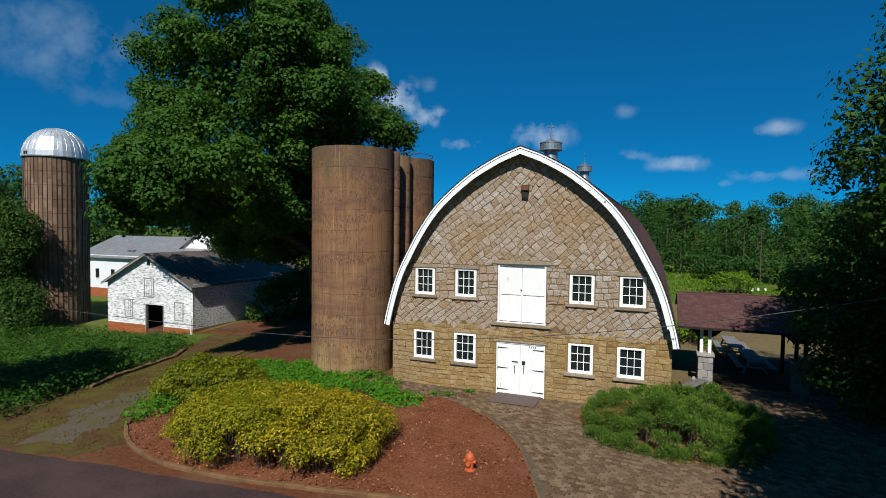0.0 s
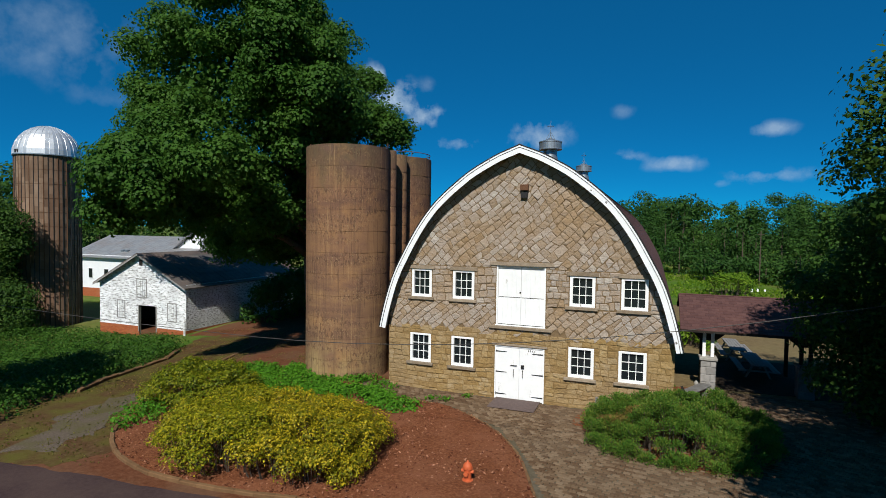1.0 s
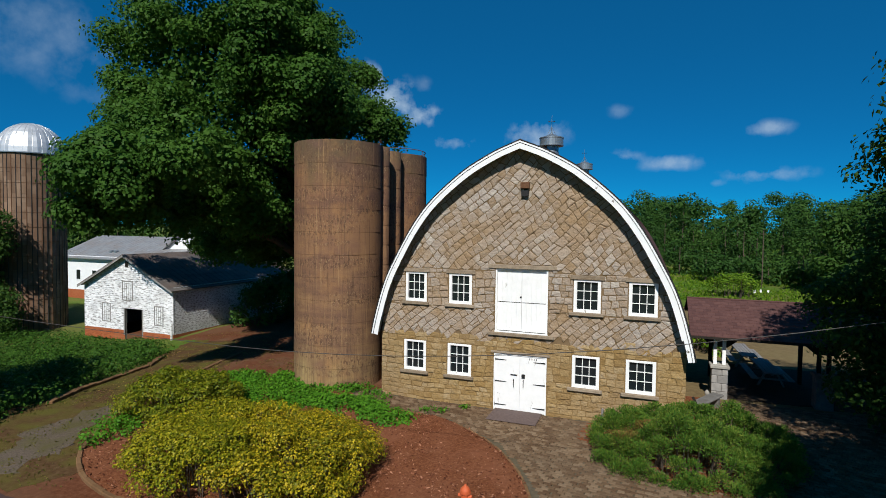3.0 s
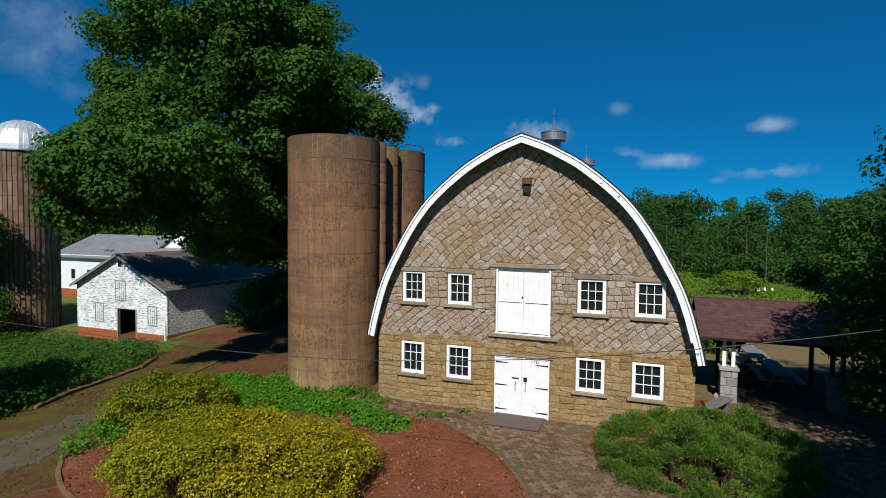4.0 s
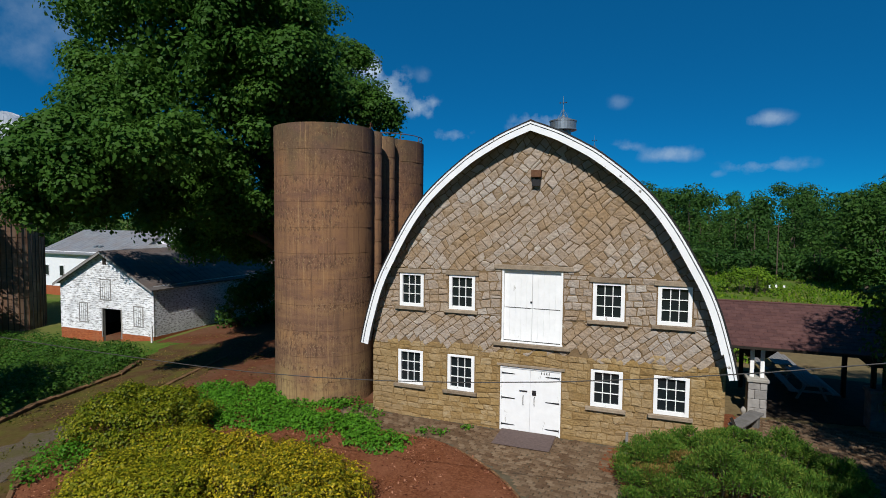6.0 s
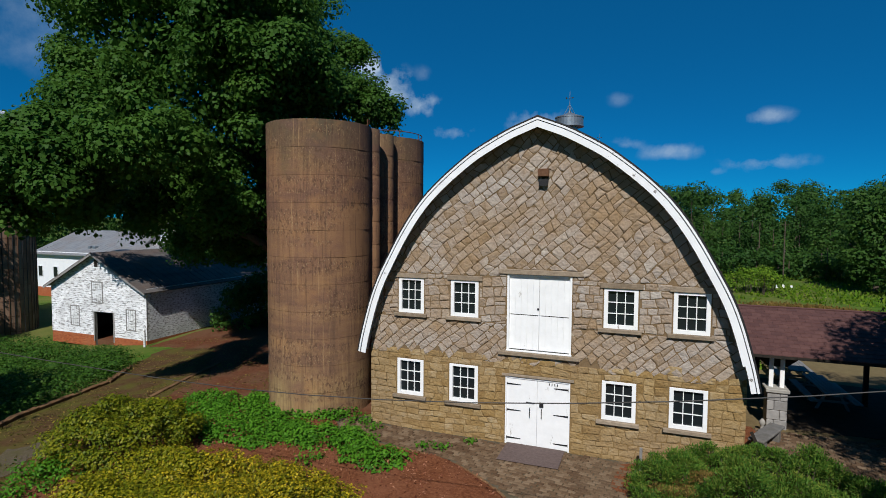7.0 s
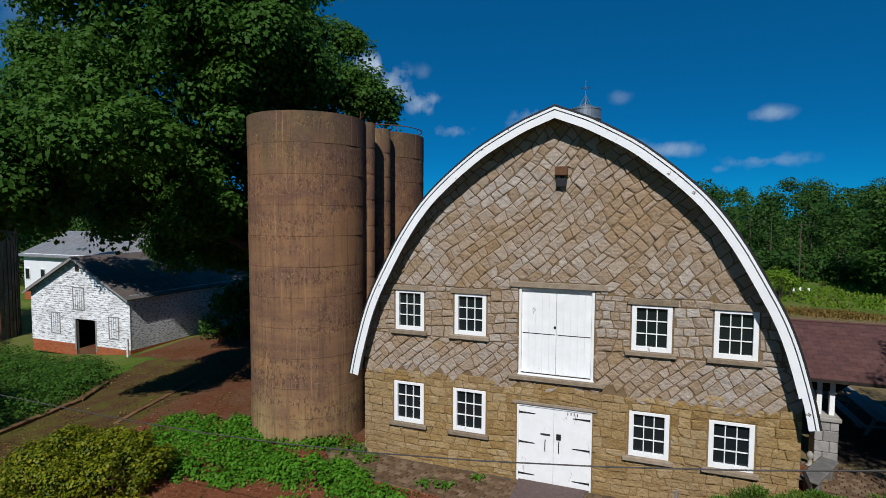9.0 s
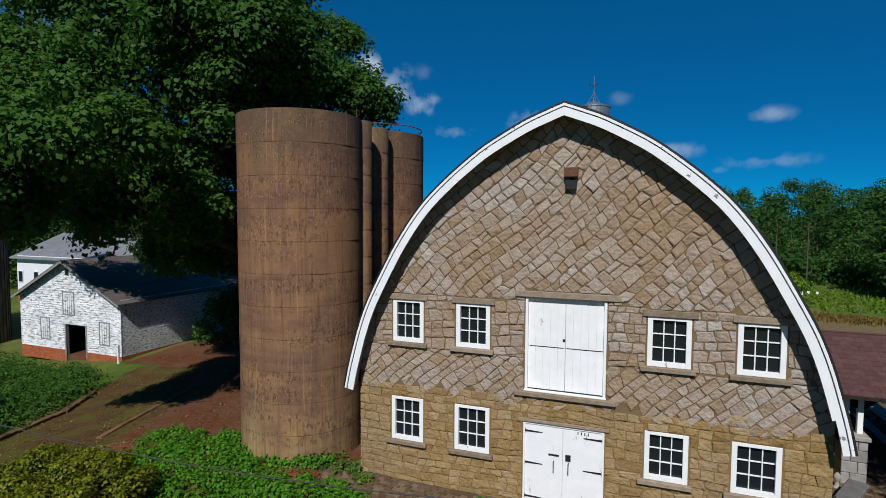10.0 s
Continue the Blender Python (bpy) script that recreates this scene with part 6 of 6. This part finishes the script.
BLOCKED = [(x - .03, z - .13, x + w + .03, z + h + (.17 if i < 4 else .02)) for i, (x, z, w, h) in enumerate(WINDOWS)]
BLOCKED += [(LOFT[0] - .02, LOFT[1] - .14, LOFT[2] + .02, LOFT[3] + .17), (DOOR[0] - .02, -.6, DOOR[2] + .02, DOOR[3] + .09)]


JAMBS = [(a, 4.16, b, 5.76) for a, b in ((1.15, 2.11), (3.19, 4.15), (-2.02, -1.05), (-4.07, -3.09), (5.22, 5.75), (-5.7, -5.11))]


def rect(x0, z0, x1, z1):
    return [(x0, z0), (x1, z0), (x1, z1), (x0, z1)]


def sway(x, z, amount):
    """Shared unevenness of the joints: a broad drift of the rows and a short wobble."""
    return (x + 1.5 * amount * noise.noise((x * .42, z * .42, 1.7)) + .07 * noise.noise((x * 2.3, z * 2.3, 4.1)),
            z + 1.5 * amount * noise.noise((x * .42, z * .42, 8.3)) + .07 * noise.noise((x * 2.3, z * 2.3, 6.9)))


def ashlar(poly, centre, ang, hs, ws, jit, g, split, warp=0.0):
    """Random squared stones in rows laid at an angle, cut to a convex region; joints are shared by neighbours."""
    c, s = math.cos(ang), math.sin(ang)
    reach = max(math.hypot(x - centre[0], z - centre[1]) for x, z in poly) + .3 + 2 * warp
    v = -reach
    while v < reach:
        h = g.uniform(*hs)
        u = -reach - g.uniform(0, .4)
        lo, hi = u, u
        while u < reach:
            w = g.uniform(*ws)
            lo2, hi2 = u + w + g.uniform(-jit, jit), u + w + g.uniform(-jit, jit)
            cells = [[(lo, v), (lo2, v), (hi2, v + h), (hi, v + h)]]
            if w > 0.34 and h > .3 and g.random() < split:
                k, k2 = g.uniform(.38, .62), g.uniform(.38, .62)
                ml, mr = (lo + (hi - lo) * k, v + h * k), (lo2 + (hi2 - lo2) * k2, v + h * k2)
                cells = [[(lo, v), (lo2, v), mr, ml], [ml, mr, (hi2, v + h), (hi, v + h)]]
            elif jit > .03 and g.random() < .45:
                q = cells[0]
                i = g.randrange(4)
                f, f2 = g.uniform(.15, .34), g.uniform(.15, .34)
                p, b, d = q[i], q[i - 1], q[(i + 1) % 4]
                q[i:i + 1] = [(p[0] + (b[0] - p[0]) * f, p[1] + (b[1] - p[1]) * f), (p[0] + (d[0] - p[0]) * f2, p[1] + (d[1] - p[1]) * f2)]
            for q in cells:
                pts = [(centre[0] + c * a - s * b, centre[1] + s * a + c * b) for a, b in q]
                res = [sway(x, z, warp) for x, z in pts] if warp else pts
                for (x0, z0), (x1, z1) in zip(poly, poly[1:] + poly[:1]):
                    nx, nz = z1 - z0, x0 - x1
                    res = clip_half(res, nx, nz, nx * x0 + nz * z0) if len(res) > 2 else []
                if len(res) > 2 and area(res) > 0.012:
                    yield res
            lo, hi = lo2, hi2
            u += w
        v += h


def wall_cells():
    g = random.Random(12)
    out = []
    # slanting work above
    for cell in ashlar(rect(-6.6, 2.78, 6.6, 11.3), (0.4, 6.5), radians(41), (.22, .35), (.24, .42), .06, g, .25, .16):
        mx, mz = sum(p[0] for p in cell) / len(cell), sum(p[1] for p in cell) / len(cell)
        if mz > 2.93 + .22 * noise.noise((mx * 1.1, 0, 5)):
            out.append((0, cell, BLOCKED + JAMBS))
    for j in JAMBS:
        for cell in ashlar(rect(*j), ((j[0] + j[2]) / 2, (j[1] + j[3]) / 2), radians(g.uniform(-6, 6)), (.22, .36), (.22, .46), .06, g, .35, .04):
            out.append((1, cell, BLOCKED))
    # rough level courses below
    for cell in ashlar(rect(-HALF - .02, -.25, HALF + .02, 3.25), (0, 1.4), 0.0, (.17, .29), (.24, .56), .05, g, .35, .10):
        mx, mz = sum(p[0] for p in cell) / len(cell), sum(p[1] for p in cell) / len(cell)
        if mz < 3.06 + .22 * noise.noise((mx * 1.1, 0, 5)):
            out.append((2, cell, BLOCKED))
    for zone, poly, blocked in out:
        x, z = sum(p[0] for p in poly) / len(poly), sum(p[1] for p in poly) / len(poly)
        for (x0, z0), (x1, z1) in zip(ARCH_R[1:], ARCH_R[2:]):
            for s in (1, -1):
                nx, nz = (z0 - z1) * s, (x1 - x0)
                L = math.hypot(nx, nz)
                poly = clip_half(poly, nx / L, nz / L, (nx * x0 * s + nz * z0) / L - 0.16) if len(poly) > 2 else poly
        for nx, nz, d in ((1, 0, HALF + .02), (-1, 0, HALF + .02)):
            poly = clip_half(poly, nx, nz, d) if len(poly) > 2 else poly
        for a, z0, b2, z1 in blocked:
            if len(poly) < 3:
                break
            if max(p[0] for p in poly) <= a or min(p[0] for p in poly) >= b2 or max(p[1] for p in poly) <= z0 or min(p[1] for p in poly) >= z1:
                continue
            poly = max((clip_half(poly, *h) for h in ((1, 0, a), (-1, 0, -b2), (0, 1, z0), (0, -1, -z1))), key=lambda q: abs(area(q)) if len(q) > 2 else 0)
        if len(poly) > 2 and abs(area(poly)) > 0.014:
            yield x, z, zone, poly if area(poly) > 0 else poly[::-1]


def stone_shape(poly, zone, g):
    """Vertices and faces of a stone with a rough, chamfered face."""
    gap, proud, cham = (0.015, g.uniform(.012, .032), 0.028) if zone < 2 else (0.013, g.uniform(.008, .028), 0.030)
    tx, tz = g.uniform(-.15, .15), g.uniform(-.17, .12)
    ring = inset(poly, gap)
    if len(ring) < 3 or area(ring) < 0.008:
        return None
    top = inset(ring, cham)
    if len(top) != len(ring):
        cx, cz = sum(p[0] for p in ring) / len(ring), sum(p[1] for p in ring) / len(ring)
        top = [(cx + (x - cx) * .86, cz + (z - cz) * .86) for x, z in ring]
    n = len(ring)
    cx, cz = sum(p[0] for p in top) / n, sum(p[1] for p in top) / n
    def face(x, z, k):
        return -max(.012, proud * k + tx * (x - cx) + tz * (z - cz))
    verts = [(x, 0.01, z) for x, z in ring] + [(x, face(x, z, g.uniform(.35, .6)), z) for x, z in ring] + [(x, face(x, z, g.uniform(.85, 1.25)), z) for x, z in top] + [(cx, face(cx, cz, g.uniform(.95, 1.5)), cz)]
    faces = []
    for i in range(n):
        j = (i + 1) % n
        faces += [(i, j, n + j, n + i), (n + i, n + j, 2 * n + j, 2 * n + i), (2 * n + i, 2 * n + j, 3 * n)]
    return verts, faces


def lay_stones():
    g = random.Random(3)
    rest = {True: ([], []), False: ([], [])}
    singles = 0
    for x, z, zone, poly in wall_cells():
        st = stone_shape(poly, zone, g)
        if not st:
            continue
        low = zone == 2
        verts, faces = st
        if singles < 300 and 3.0 < z < 7.6 and abs(x) < 5.6:
            ob = new("stone", raw_mesh("stone", [(a - x, b, c - z) for a, b, c in verts], faces, m_stone_low if low else m_stone_up))
            ob.parent = front_wall
            ob.location = (x, 0, z)
            singles += 1
        else:
            V, F = rest[low]
            o = len(V)
            V += verts
            F += [tuple(i + o for i in f) for f in faces]
    for low, (V, F) in rest.items():
        ob = new("stonework", raw_mesh("stonework", V, F, m_stone_low_i if low else m_stone_up_i))
        ob.parent = front_wall
        tagged(ob, "ochre rubble stones" if low else "tan fieldstones laid on the slant", kind="stuff")


lay_stones()


# ---- pieces: pavers ----
def lay_pavers():
    g = random.Random(8)
    pavement = bpy.data.objects["pavement"]
    meshes = []
    for i in range(4):
        w, d = 0.225 + .008 * i, 0.15
        bm = nbox(-w / 2 + .006, -d / 2 + .006, -.04, w / 2 - .006, d / 2 - .006, .024 + .004 * i, .012)
        me = bpy.data.meshes.new("paver")
        bm.to_mesh(me)
        bm.free()
        me.materials.append(m_paver)
        meshes.append(me)
    V, F = [], []
    n = 0
    ang = radians(-9)
    c, s = math.cos(ang), math.sin(ang)
    for j in range(-78, 60):
        for i in range(-60, 120):
            u, v = (i + (.5 if j % 2 else 0)) * .24 + g.uniform(-.022, .022), j * .155 + g.uniform(-.009, .009)
            x, y = 2 + c * u - s * v, -3 + s * u + c * v
            if not inside(PAVED, x, y) or y > -0.12 and x < 6.4 or not all(inside(PAVED, x + dx, y + dy) for dx, dy in ((.1, 0), (-.1, 0), (0, .07), (0, -.07))):
                continue
            z = gz(x, y) + g.uniform(.012, .022)
            if n < 300 and -1.6 < x < 2.6 and -3.4 < y:
                ob = new("paver", meshes[n % 4])
                ob.parent = pavement
                ob.matrix_basis = pose(x, y, z, g.uniform(-1.2, 1.2), g.uniform(-1.2, 1.2), math.degrees(ang) + g.uniform(-2, 2))
                n += 1
            else:
                w, d, h = .110 + g.uniform(-.009, .005), .069, .024 + g.uniform(0, .014)
                o = len(V)
                for k, zz in ((1.0, -.04), (1.0, h - .01), (.93, h)):
                    for a, b in ((-w, -d), (w, -d), (w, d), (-w, d)):
                        V.append((x + (c * a - s * b) * k, y + (s * a + c * b) * k, z + zz))
                for q in (0, 4):
                    F += [(o + q + t, o + q + (t + 1) % 4, o + q + 4 + (t + 1) % 4, o + q + 4 + t) for t in range(4)]
                F.append((o + 8, o + 9, o + 10, o + 11))
    ob = new("paving_rest", raw_mesh("paving_rest", V, F, m_paver_i))
    ob.parent = pavement
    tagged(ob, "brown stone pavers in running rows", kind="stuff")


lay_pavers()
